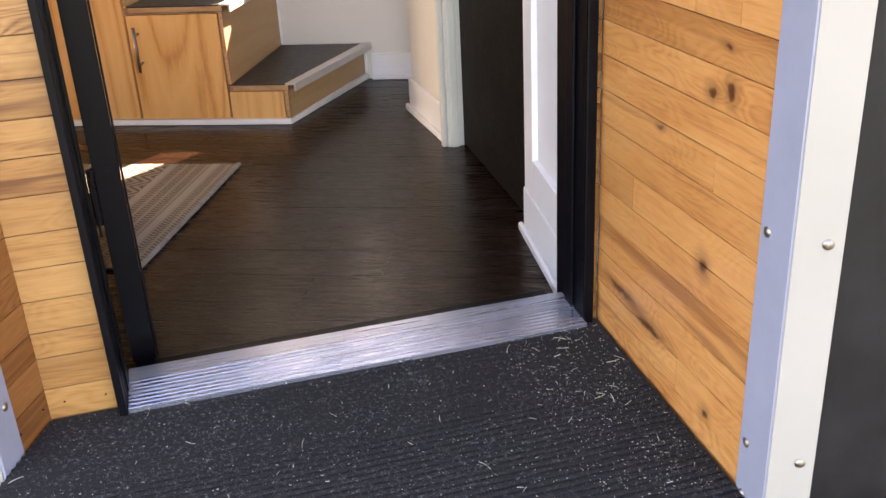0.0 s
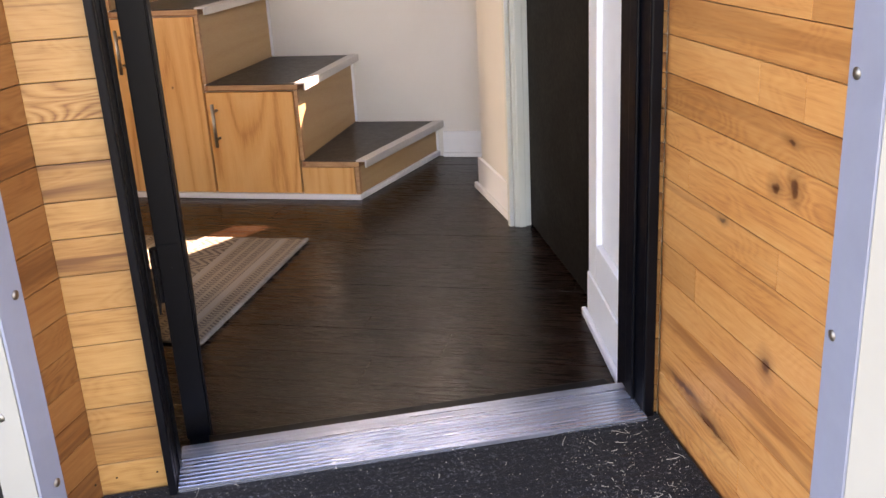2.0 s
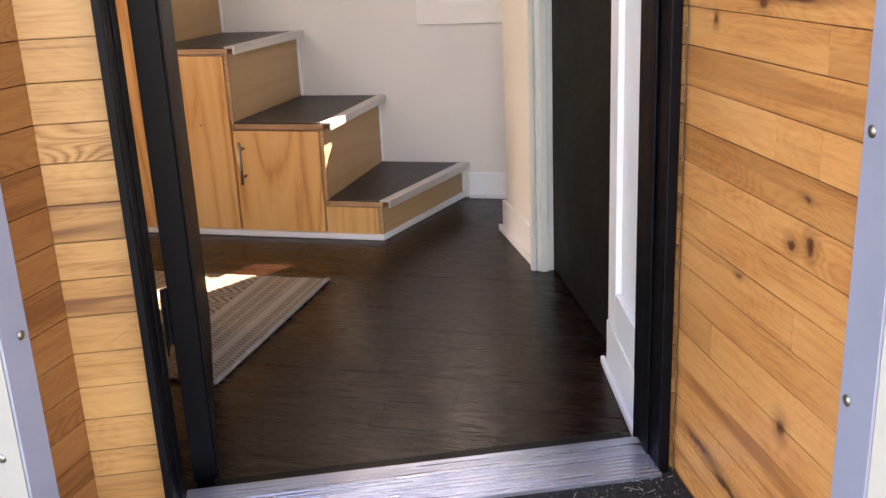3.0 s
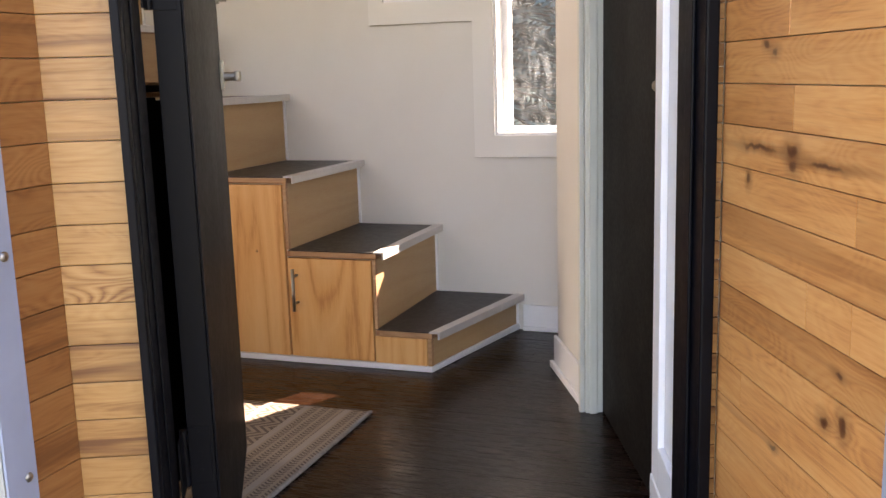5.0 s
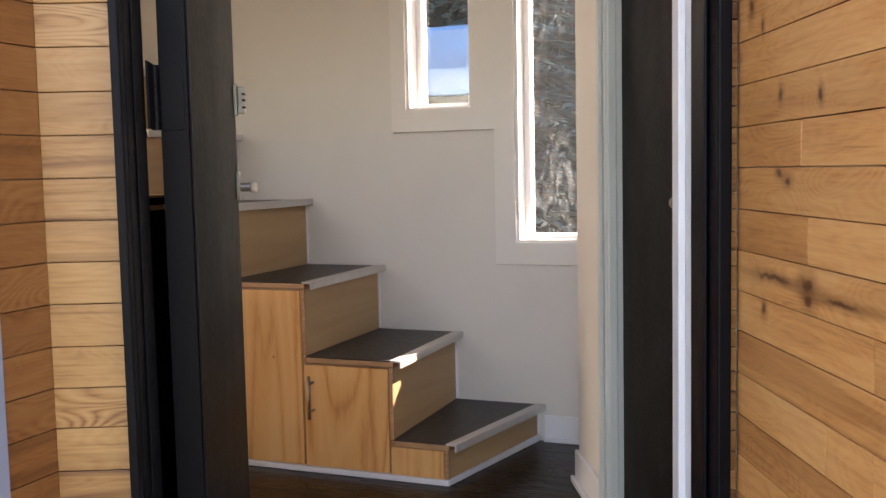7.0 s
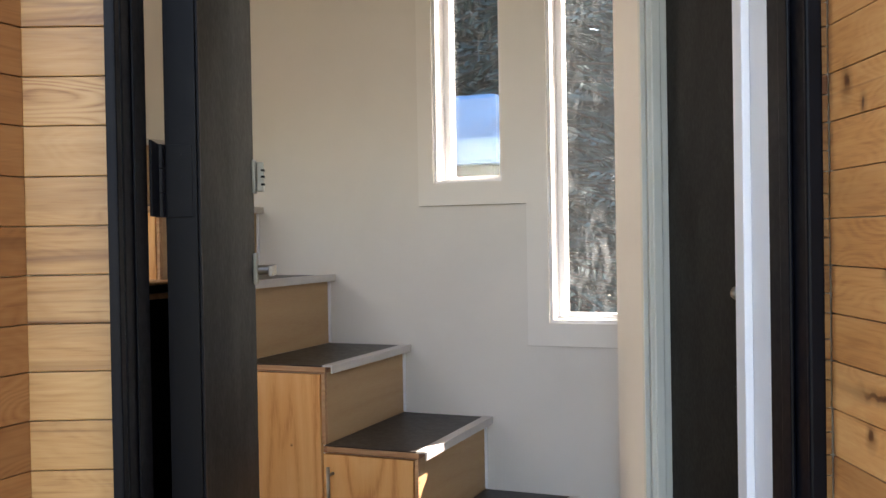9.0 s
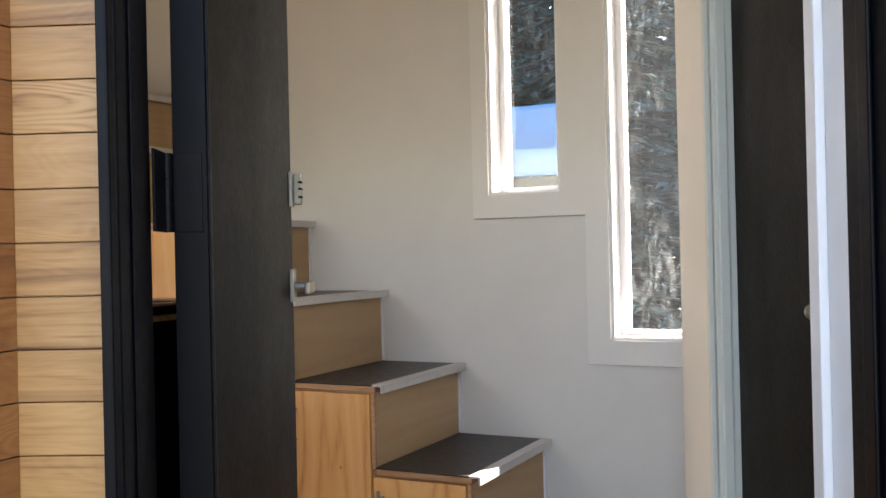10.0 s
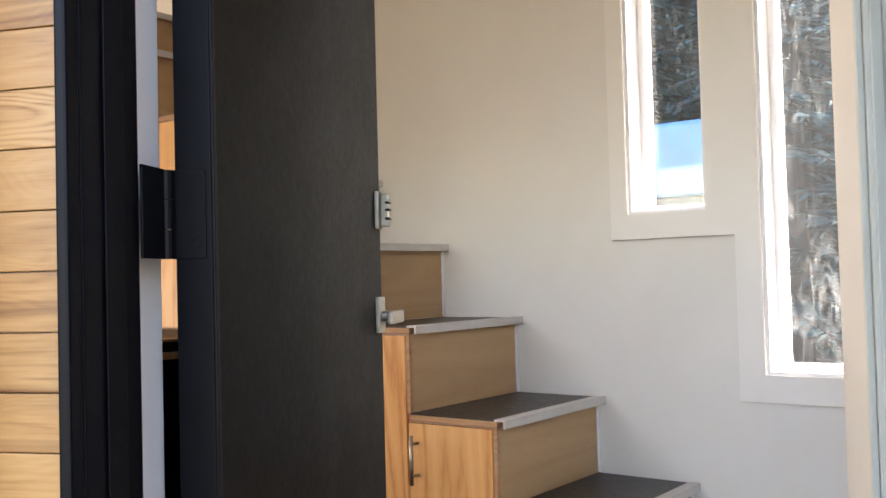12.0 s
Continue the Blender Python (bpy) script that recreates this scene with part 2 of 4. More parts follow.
M_DARK = paint("black_appliance_enamel", (0.006, 0.006, 0.007), 0.4, 0.2, 8, 0.05, spec=0.15)
M_LOUVRE = paint("painted_ceiling", (0.72, 0.70, 0.66), 0.7, 0.03, 3, 0.1)
M_BLUE = paint("mottled_sky_blue", (0.042, 0.132, 0.30), 0.4, 0.45, 2.2, 0.5)
M_BARK = paint("conifer_bark", (0.009, 0.010, 0.011), 0.85, 0.4, 14, 0.8)


def mat_rubber():
    m, nt, b = material("black_ribbed_mat")
    vec = coords(nt)
    n = noise_tex(nt, vec, 170, 6, 0.9)
    big = noise_tex(nt, vec, 6, 3, 0.6)
    dust = maths(nt, "MULTIPLY", ramp(nt, n, [(0.55, (0, 0, 0)), (0.61, (1, 1, 1))]), ramp(nt, big, [(0.35, (0.3,) * 3), (0.65, (1, 1, 1))]))
    nt.links.new(mix(nt, dust, (0.0024, 0.0024, 0.0034), (0.15, 0.148, 0.155)), b.inputs["Base Color"])
    b.inputs["Roughness"].default_value = 0.85
    bump(nt, b, n, 0.8, 0.002)
    return m


def mat_rug():
    m, nt, b = material("woven_rug")
    vec = coords(nt)
    sp = nt.nodes.new("ShaderNodeSeparateXYZ")
    nt.links.new(vec, sp.inputs[0])
    x, y = sp.outputs[0], sp.outputs[1]
    # bands parallel to the end of the rug: rows of slanting dashes, then large diamonds
    def saw(v, period):
        return maths(nt, "MULTIPLY", maths(nt, "PINGPONG", v, period / 2), 2.0 / period)
    slant = maths(nt, "ADD", y, maths(nt, "MULTIPLY", saw(x, 0.030), 0.010))
    dash = maths(nt, "GREATER_THAN", saw(slant, 0.013), 0.48)
    row = maths(nt, "GREATER_THAN", saw(x, 0.030), 0.30)
    zig = maths(nt, "MAXIMUM", dash, maths(nt, "SUBTRACT", 1.0, row))
    dia = maths(nt, "GREATER_THAN", saw(maths(nt, "ADD", saw(y, 0.075), maths(nt, "MULTIPLY", x, 22.0)), 0.62), 0.45)
    which = maths(nt, "GREATER_THAN", saw(x, 0.60), 0.66)
    pat = mix(nt, which, zig, dia)
    stripe = maths(nt, "GREATER_THAN", saw(maths(nt, "ADD", x, 0.012), 0.120), 0.84)
    n = noise_tex(nt, vec, 420, 2, 0.7)
    n2 = noise_tex(nt, vec, 9, 3, 0.6)
    dark = mix(nt, n2, (0.060, 0.040, 0.030), (0.095, 0.066, 0.050))
    lite = mix(nt, n2, (0.27, 0.205, 0.148), (0.36, 0.28, 0.205))
    col = mix(nt, pat, dark, lite)
    col = mix(nt, stripe, col, (0.38, 0.32, 0.26))
    col = mix(nt, maths(nt, "MULTIPLY", n, 0.45), col, (0.30, 0.24, 0.19))
    nt.links.new(col, b.inputs["Base Color"])
    b.inputs["Roughness"].default_value = 0.95
    bump(nt, b, n, 1.0, 0.003)
    return m


def mat_glass(name, smear):
    """A thin pane: clear, with a reflection, and streaks of dried-on dirt."""
    m, nt, b = material(name)
    nt.nodes.remove(b)
    out = nt.nodes["Material Output"]
    tr = nt.nodes.new("ShaderNodeBsdfTransparent")
    tr.inputs[0].default_value = (0.93, 0.96, 0.95, 1)
    gl = nt.nodes.new("ShaderNodeBsdfGlossy")
    gl.inputs["Roughness"].default_value = 0.02
    fr = node(nt, "ShaderNodeFresnel", IOR=1.45)
    m1 = nt.nodes.new("ShaderNodeMixShader")
    nt.links.new(fr.outputs[0], m1.inputs[0])
    nt.links.new(tr.outputs[0], m1.inputs[1])
    nt.links.new(gl.outputs[0], m1.inputs[2])
    di = nt.nodes.new("ShaderNodeBsdfTranslucent")
    di.inputs[0].default_value = (0.74, 0.82, 0.86, 1)
    wipe = noise_tex(nt, coords(nt, (26, 1, 7)), 1.0, 4, 0.6, 2.6)
    cloud = noise_tex(nt, coords(nt, (6, 1, 4)), 1.0, 3, 0.55, 0.8)
    f2 = noise_tex(nt, coords(nt), 160, 3, 0.6)
    mask = maths(nt, "MULTIPLY", ramp(nt, wipe, [(0.46, (0, 0, 0)), (0.66, (smear,) * 3)]), ramp(nt, cloud, [(0.38, (0.15,) * 3), (0.62, (1, 1, 1))]))
    mask = maths(nt, "ADD", mask, ramp(nt, f2, [(0.70, (0, 0, 0)), (0.76, (smear * 0.7,) * 3)]))
    m2 = nt.nodes.new("ShaderNodeMixShader")
    nt.links.new(maths(nt, "ADD", mask, smear * 0.22), m2.inputs[0])
    nt.links.new(m1.outputs[0], m2.inputs[1])
    nt.links.new(di.outputs[0], m2.inputs[2])
    nt.links.new(m2.outputs[0], out.inputs[0])
    return m


def mat_leaf(name, c0, c1):
    m, nt, b = material(name)
    g = nt.nodes.new("ShaderNodeNewGeometry")
    nt.links.new(mix(nt, g.outputs["Random Per Island"], c0, c1), b.inputs["Base Color"])
    b.inputs["Roughness"].default_value = 0.85
    b.inputs["Specular IOR Level"].default_value = 0.15
    return m


def mat_ground():
    m, nt, b = material("gravel_and_grass_ground")
    vec = coords(nt)
    n = noise_tex(nt, vec, 1.2, 5, 0.6)
    n2 = noise_tex(nt, vec, 60, 3, 0.7)
    col = mix(nt, ramp(nt, n, [(0.42, (0, 0, 0)), (0.58, (1, 1, 1))]), (0.05, 0.075, 0.025), (0.22, 0.20, 0.17))
    nt.links.new(mix(nt, maths(nt, "MULTIPLY", n2, 0.6), col, (0.08, 0.07, 0.05)), b.inputs["Base Color"])
    b.inputs["Roughness"].default_value = 0.95
    bump(nt, b, n2, 1.0, 0.02)
    return m


M_MAT, M_RUG = mat_rubber(), mat_rug()
M_GLASS, M_GLASS_DIRTY = mat_glass("clear_window_glass", 0.006), mat_glass("smeared_window_glass", 0.030)
M_NEEDLE = mat_leaf("spruce_needles", (0.013, 0.034, 0.040), (0.036, 0.086, 0.100))
M_GROUND = mat_ground()


# ---- building helpers ----
def box(bm, lo, hi, bevel=0.0):
    """A block between two corners, its edges rounded by bevel."""
    c = [(a + b) / 2 for a, b in zip(lo, hi)]
    s = [abs(b - a) for a, b in zip(lo, hi)]
    g = bmesh.ops.create_cube(bm, size=1.0, matrix=Matrix.LocRotScale(c, None, s))
    if bevel:
        edges = list({e for v in g["verts"] for e in v.link_edges})
        bmesh.ops.bevel(bm, geom=edges, offset=min(bevel, min(s) * 0.4), segments=2, affect="EDGES", profile=0.6)
    return bm


def block(lo, hi, bevel=0.0):
    return box(bmesh.new(), lo, hi, bevel)


def prism(outline, z0, z1, bevel=0.0):
    """An upright block on an outline in plan."""
    bm = bmesh.new()
    low = [bm.verts.new((x, y, z0)) for x, y in outline]
    top = [bm.verts.new((x, y, z1)) for x, y in outline]
    n = len(outline)
    bm.faces.new(low[::-1])
    bm.faces.new(top)
    for i in range(n):
        bm.faces.new((low[i], low[(i + 1) % n], top[(i + 1) % n], top[i]))
    bmesh.ops.recalc_face_normals(bm, faces=bm.faces)
    if bevel:
        bmesh.ops.bevel(bm, geom=list(bm.edges), offset=bevel, segments=2, affect="EDGES", profile=0.6)
    return bm


def rod(bm, a, b, r, seg=12):
    """A round bar from a to b."""
    a, b = Vector(a), Vector(b)
    m = Matrix.Translation((a + b) / 2) @ (b - a).to_track_quat("Z", "Y").to_matrix().to_4x4()
    bmesh.ops.create_cone(bm, cap_ends=True, segments=seg, radius1=r, radius2=r, depth=(b - a).length, matrix=m)
    return bm


def part(name, bm, mat, parent=None, label="", smooth=False):
    """Links a bmesh as one mesh object, under a thing or a part."""
    me = bpy.data.meshes.new(name)
    if smooth:
        for f in bm.faces:
            f.smooth = True
    bm.to_mesh(me)
    bm.free()
    me.materials.append(mat)
    ob = new(name, me)
    if parent:
        ob.parent = parent
    if label:
        tagged(ob, label)
    return ob


def thing(name, m, label, category, group="", kind=""):
    """An empty at the thing's base that holds its parts."""
    e = new(name)
    e.matrix_world = m
    e.empty_display_size = 0.1
    return tagged(e, label, category, group, kind)


def solid(name, bm, mat, m=None, label="", category="", kind="structure", group=""):
    ob = part(name, bm, mat)
    if m is not None:
        ob.matrix_world = m
    return tagged(ob, label, category, group, kind)


WORLD = Matrix.Identity(4)

# ---- large structure ----
solid("ground", block((-60, -60, GROUND - 0.3), (60, 60, GROUND)), M_GROUND, None, "patchy gravel and grass ground around the house", "ground")

# room floor: a base with dark boards on it (the boards come last)
room_floor = solid("floor", prism([(-6.05, -0.02), (1.25, -0.02), (1.25, -1.2), D(1.02, 0.09), D(-0.2, 0.09), (-6.05, -2.3)], -0.12, -0.013), M_FLOOR, None, "dark stained wooden floor", "floor")

# window wall along y = 0 with two openings
W1 = (-0.488, -0.242, 1.158, 1.98)
W2 = (-0.087, 0.165, 0.691, 1.98)
WT = 0.13


def wall_with_openings(bm, x0, x1, z0, z1, y0, y1, holes):
    """Upright strips between, below and above the openings."""
    xs = x0
    for a, b, c, d in holes:
        box(bm, (xs, y0, z0), (a, y1, z1))
        box(bm, (a, y0, z0), (b, y1, c))
        box(bm, (a, y0, d), (b, y1, z1))
        xs = b
    box(bm, (xs, y0, z0), (x1, y1, z1))
    return bm


solid("wall_windows", wall_with_openings(bmesh.new(), -6.05, 1.4, GROUND + 0.4, CEIL, 0.0, WT, [W1, W2]), M_WALL, None, "off-white painted wall above the stairs with two narrow windows", "wall")
# flat painted boards round the windows, a little proud of the wall
TB = -0.018
trim_bm = bmesh.new()
box(trim_bm, (-0.543, TB, 1.083), (-0.160, 0.0, W1[2]))
box(trim_bm, (-0.543, TB, W1[2]), (W1[0], 0.0, 2.05))
box(trim_bm, (W1[1], TB, W1[2]), (-0.160, 0.0, 2.05))
box(trim_bm, (-0.160, TB, 0.616), (W2[0], 0.0, 2.05))
box(trim_bm, (W2[0], TB, 0.616), (0.235, 0.0, W2[2]))
box(trim_bm, (W2[1], TB, W2[2]), (0.235, 0.0, 2.05))
# thin grey strips paint in the shadow and seam at the boards' edges
edge_lines = bmesh.new()
box(edge_lines, (-0.545, TB * 0.6, 1.0805), (-0.1605, 0.0, 1.0828))
box(edge_lines, (-0.1625, TB * 0.6, 0.6135), (-0.1602, 0.0, 1.0803))
box(edge_lines, (-0.1600, TB * 0.6, 0.6135), (0.235, 0.0, 0.6158))
box(edge_lines, (-0.5452, TB * 0.6, 1.083), (-0.5432, 0.0, 2.05))
solid("trim", edge_lines, paint("grey_shadow_seam", (0.50, 0.465, 0.42), 0.7, 0.15, 30, 0.2), None, "thin grey line for the shadow and seam along the window boards", "caulk line")
solid("trim", trim_bm, M_TRIM, None, "flat off-white boards round the narrow windows", "window trim")


def window(name, w, glass, label):
    """A narrow fixed window: stepped white lining, frame and pane."""
    x0, x1, z0, z1 = w
    t = thing(name, pose(0, 0, 0), label, "window", kind="structure")
    lin = 0.010
    bm = bmesh.new()
    box(bm, (x0, -0.004, z0), (x0 + lin, 0.085, z1), 0.001)
    box(bm, (x1 - lin, -0.004, z0), (x1, 0.085, z1), 0.001)
    box(bm, (x0 + lin, -0.004, z1 - lin), (x1 - lin, 0.085, z1), 0.001)
    part("window_lining", bm, M_WHITE, t)
    part("window_sill", block((x0 + lin, -0.006, z0), (x1 - lin, 0.085, z0 + lin), 0.001), M_WHITE, t)
    f0, f1 = 0.070, 0.120
    bm = bmesh.new()
    fw = 0.022
    box(bm, (x0 + lin, f0, z0 + lin), (x0 + lin + fw, f1, z1 - lin), 0.003)
    box(bm, (x1 - lin - fw, f0, z0 + lin), (x1 - lin, f1, z1 - lin), 0.003)
    box(bm, (x0 + lin + fw, f0, z0 + lin), (x1 - lin - fw, f1, z0 + lin + fw * 0.7), 0.003)
    box(bm, (x0 + lin + fw, f0, z1 - lin - fw), (x1 - lin - fw, f1, z1 - lin), 0.003)
    part("window_frame", bm, M_WHITE, t)
    p = part("pane", block((x0 + lin + fw, 0.098, z0 + lin + fw * 0.7), (x1 - lin - fw, 0.102, z1 - lin - fw)), glass, t)
    p.visible_shadow = False
    return t


window("window_1", W1, M_GLASS, "narrow white-framed window high above the stairs")
window("window_2", W2, M_GLASS_DIRTY, "tall narrow white-framed window with smeared glass")

# baseboard with a small shoe moulding
bm = bmesh.new()
box(bm, (0.005, -0.014, 0.0), (1.2, 0.0, 0.092), 0.003)
box(bm, (0.005, -0.024, 0.0), (1.2, -0.014, 0.016), 0.004)
solid("baseboard", bm, M_WHITE, None, "white painted baseboard along the window wall", "baseboard")

# partition on the far side of the inner door, with its casing
solid("wall_partition", prism([D(0.968, 1.15), D(1.12, 1.15), D(1.12, 1.60), D(0.957, 1.54)], 0.0, CEIL, 0.0), M_WALL, None, "cream painted end of a partition wall", "wall")
bm = prism([D(0.955, 1.149), D(0.966, 1.149), D(0.955, 1.548), D(0.944, 1.545)], 0.0, 0.10, 0.002)
bm2 = prism([D(0.944, 1.149), D(0.954, 1.149), D(0.943, 1.555), D(0.931, 1.55)], 0.0, 0.02, 0.004)
solid("baseboard", bm, M_WHITE, None, "white baseboard at the foot of the partition", "baseboard")
solid("baseboard", bm2, M_WHITE, None, "white shoe moulding at the foot of the partition", "baseboard")

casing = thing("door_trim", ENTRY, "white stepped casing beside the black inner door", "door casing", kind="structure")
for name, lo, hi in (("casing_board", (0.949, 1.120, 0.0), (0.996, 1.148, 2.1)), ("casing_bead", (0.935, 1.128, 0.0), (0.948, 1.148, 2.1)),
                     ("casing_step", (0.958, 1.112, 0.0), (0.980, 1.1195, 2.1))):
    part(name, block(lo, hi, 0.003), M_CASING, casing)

# black inner door, closed, in the side wall
inner = thing("door_2", ENTRY, "closed black inner door in the white side wall", "door", kind="structure")
part("door_leaf", prism([(0.962, 0.40), (1.00, 0.40), (1.035, 1.16), (0.997, 1.16)], 0.006, 2.05, 0.002), M_INNER, inner)
bm = bmesh.new()
bmesh.ops.create_uvsphere(bm, u_segments=16, v_segments=10, radius=0.0125, matrix=Matrix.Translation((0.963, 0.545, 0.872)))
rod(bm, (0.963, 0.545, 0.872), (0.985, 0.545, 0.872), 0.006)
part("door_knob", bm, M_STEEL, inner, "small pale round knob", True)
solid("wall_side", prism([(1.04, 0.12), (1.15, 0.12), (1.15, 1.15), (1.075, 1.15)], 0.0, CEIL), M_WALL, ENTRY, "wall around the black inner door", "wall")
solid("wall_side", block((0.95, 0.40, 2.06), (1.04, 1.15, CEIL)), M_WALL, ENTRY, "wall above the black inner door", "wall")

# white panelled pier between the entrance and the inner door
pier = thing("wall_pier", ENTRY, "white panelled pier beside the entrance door", "wall", kind="structure")
F0, F1 = Vector((0.888, 0.118)), Vector((0.941, 0.490))
along = (F1 - F0).normalized()
side = Vector((along.y, -along.x))


def on_pier(a0, a1, d0, d1):
    """Outline on the pier's face: from a0 to a1 along it, between depths d0 and d1 (into the wall)."""
    pts = [F0 + along * a0 + side * d0, F0 + along * a1 + side * d0, F0 + along * a1 + side * d1, F0 + along * a0 + side * d1]
    return [(p.x, p.y) for p in pts]


L = (F1 - F0).length
part("core", prism(on_pier(0.0, L, 0.014, 0.16), 0.0, CEIL), M_WHITE, pier)
part("stile", prism(on_pier(L - 0.075, L, 0.0, 0.0135), 0.105, 2.2, 0.003), M_WHITE, pier)
part("stile", prism(on_pier(0.0, 0.06, 0.0, 0.0135), 0.105, 2.2, 0.003), M_WHITE, pier)
part("rail", prism(on_pier(0.0615, L - 0.0765, 0.0, 0.0135), 0.105, 0.19, 0.003), M_WHITE, pier)
part("baseboard", prism(on_pier(0.0, L + 0.002, -0.003, 0.0135), 0.0, 0.1045, 0.003), M_WHITE, pier)
part("shoe_moulding", prism(on_pier(0.0, L + 0.012, -0.014, -0.0035), 0.0, 0.018, 0.004), M_WHITE, pier)

# outer walls left and right of the entrance recess
CORNER_L = Vector(D(LU, 0.0))          # the side wall runs straight out from here, square to the front
OUT_L, OUT_R = CORNER_L + Vector((0.0, -0.131)), Vector(R(0.519))
out = (OUT_R - OUT_L).normalized()


def outer(d, back=0.0):
    """On the outer face: d metres to the right of its right corner (negative: left of its left one)."""
    p = (OUT_R if d >= 0 else OUT_L) + out * d
    n = Vector((-out.y, out.x))
    p = p + n * back
    return (p.x, p.y)


ENTRY_SIDE = [outer(-0.0145, 0.012), (CORNER_L.x - 0.0145, CORNER_L.y + 0.008), D(LU + 0.002, 0.0145), D(LU + 0.10, 0.0145), D(LU + 0.10, 0.066), D(LU + 0.072, 0.066), D(LU + 0.072, 0.118), D(-0.15, 0.118)]
FAR_SIDE = [(-6.05, -2.22), outer(-6.05, 0.012)]
K0, K1, KZ0, KZ1 = -1.85, -0.75, 1.08, 1.62       # the window over the counter
for z0, z1, where in ((GROUND + 0.35, KZ0, "below its window"), (KZ1, CEIL, "above its window")):
    solid("wall_front_left", prism(ENTRY_SIDE + FAR_SIDE, z0, z1), M_WALL, None, "thick outer wall beside the entrance, " + where, "wall")
front_y = outer(-1.0, 0.012)[1]
solid("wall_front_left", prism(ENTRY_SIDE + [(K1, -2.154), (K1, front_y)], KZ0, KZ1), M_WALL, None, "thick outer wall between the entrance and a window", "wall")
solid("wall_front_left", prism([(K0, front_y), (K0, -2.168)] + FAR_SIDE, KZ0, KZ1), M_WALL, None, "thick outer wall beyond the counter's window", "wall")
solid("wall_front_right", prism([D(0.884, 0.0145), D(0.9035, 0.0145), R(0.40, -0.0145), R(0.490, -0.0145), outer(0.016, 0.012), outer(1.3, 0.012), outer(1.3, 0.14), D(1.15, 0.118), D(0.884, 0.118)], GROUND + 0.35, CEIL), M_WALL, None, "thick outer wall on the handle side", "wall")
solid("wall_end", block((-6.17, -3.2, GROUND + 0.35), (-6.05, 0.13, 0.25)), M_WALL, None, "far end wall of the room, below its window", "wall")
solid("wall_end", block((-6.17, -3.2, 1.35), (-6.05, 0.13, CEIL)), M_WALL, None, "far end wall of the room, above its window", "wall")
solid("wall_end", block((-6.17, -0.35, 0.25), (-6.05, 0.13, 1.35)), M_WALL, None, "far end wall of the room, beside its window", "wall")
solid("wall_end", block((-6.17, -3.2, 0.25), (-6.05, -2.15, 1.35)), M_WALL, None, "far end wall of the room, beside its window", "wall")
solid("wall_right", block((1.28, -2.3, GROUND + 0.35), (1.4, 0.0, CEIL)), M_WALL, None, "plain wall that closes the house", "wall")
solid("ceiling", prism([(-6.2, 0.16), (1.42, 0.16), (1.42, -2.10), outer(1.32, -0.02), outer(0.0, -0.02), D(0.93, 0.12), D(-0.05, 0.12), outer(-0.001, -0.02), outer(-6.2, -0.02)], CEIL, CEIL + 0.1), M_LOUVRE, None, "plain off-white ceiling", "ceiling")
solid("ceiling", prism([D(-0.05, 0.12), D(0.93, 0.12), outer(0.02, -0.02), outer(-0.02, -0.02)], 2.30, 2.34), M_LOUVRE, None, "plain ceiling of the entrance recess", "ceiling")
# daylight at the window over the counter
window_light("counter_window_daylight", look(((K0 + K1) / 2, -2.20, 1.35), ((K0 + K1) / 2 + 0.2, -0.8, 0.2)), 1.0, 0.46, 0.68, (1.0, 0.88, 0.71))
counter_win = thing("window_4", WORLD, "white-framed window over the kitchen counter", "window", kind="structure")
bm = bmesh.new()
for lo, hi in (((K0, -2.27, KZ0), (K0 + 0.045, -2.23, KZ1)), ((K1 - 0.045, -2.27, KZ0), (K1, -2.23, KZ1)), ((K0 + 0.045, -2.27, KZ0), (K1 - 0.045, -2.23, KZ0 + 0.04)), ((K0 + 0.045, -2.27, KZ1 - 0.04), (K1 - 0.045, -2.23, KZ1))):
    box(bm, lo, hi, 0.003)
part("window_frame", bm, M_WHITE, counter_win)
part("pane", block((K0 + 0.045, -2.252, KZ0 + 0.04), (K1 - 0.045, -2.248, KZ1 - 0.04)), M_GLASS, counter_win).visible_shadow = False
# unseen window added at the far end, with a lamp to brighten the room
window_light("end_window_fill", look((-6.04, -1.25, 0.80), (-1.0, -1.0, -0.4)), 1.8, 1.1, 14.0, (1.0, 0.92, 0.76))
end_win = thing("window_3", WORLD, "unseen wide window added in the end wall to light the room", "window", kind="structure")
bm = bmesh.new()
for lo, hi in (((-6.15, -2.15, 0.25), (-6.10, -2.10, 1.35)), ((-6.15, -0.40, 0.25), (-6.10, -0.35, 1.35)), ((-6.15, -2.10, 0.25), (-6.10, -0.40, 0.30)), ((-6.15, -2.10, 1.30), (-6.10, -0.40, 1.35))):
    box(bm, lo, hi, 0.003)
part("window_frame", bm, M_WHITE, end_win)
part("pane", block((-6.13, -2.10, 0.30), (-6.126, -0.40, 1.30)), M_GLASS, end_win).visible_shadow = False

# black cladding and metal corner angles outside
solid("cladding", prism([outer(0.053, 0.0), outer(1.3, 0.0), outer(1.3, 0.0115), outer(0.053, 0.0115)], GROUND + 0.35, CEIL), M_CLAD, None, "black outer cladding of the house", "cladding")
for a, b, z0, z1 in ((-0.055, -6.1, GROUND + 0.35, KZ0), (-0.055, -6.1, KZ1, CEIL), (-0.055, K1 - OUT_L.x, KZ0, KZ1), (K0 - OUT_L.x, -6.1, KZ0, KZ1)):
    solid("cladding", prism([outer(a, 0.0), outer(a, 0.0115), outer(b, 0.0115), outer(b, 0.0)], z0, z1), M_CLAD, None, "black outer cladding of the house", "cladding")


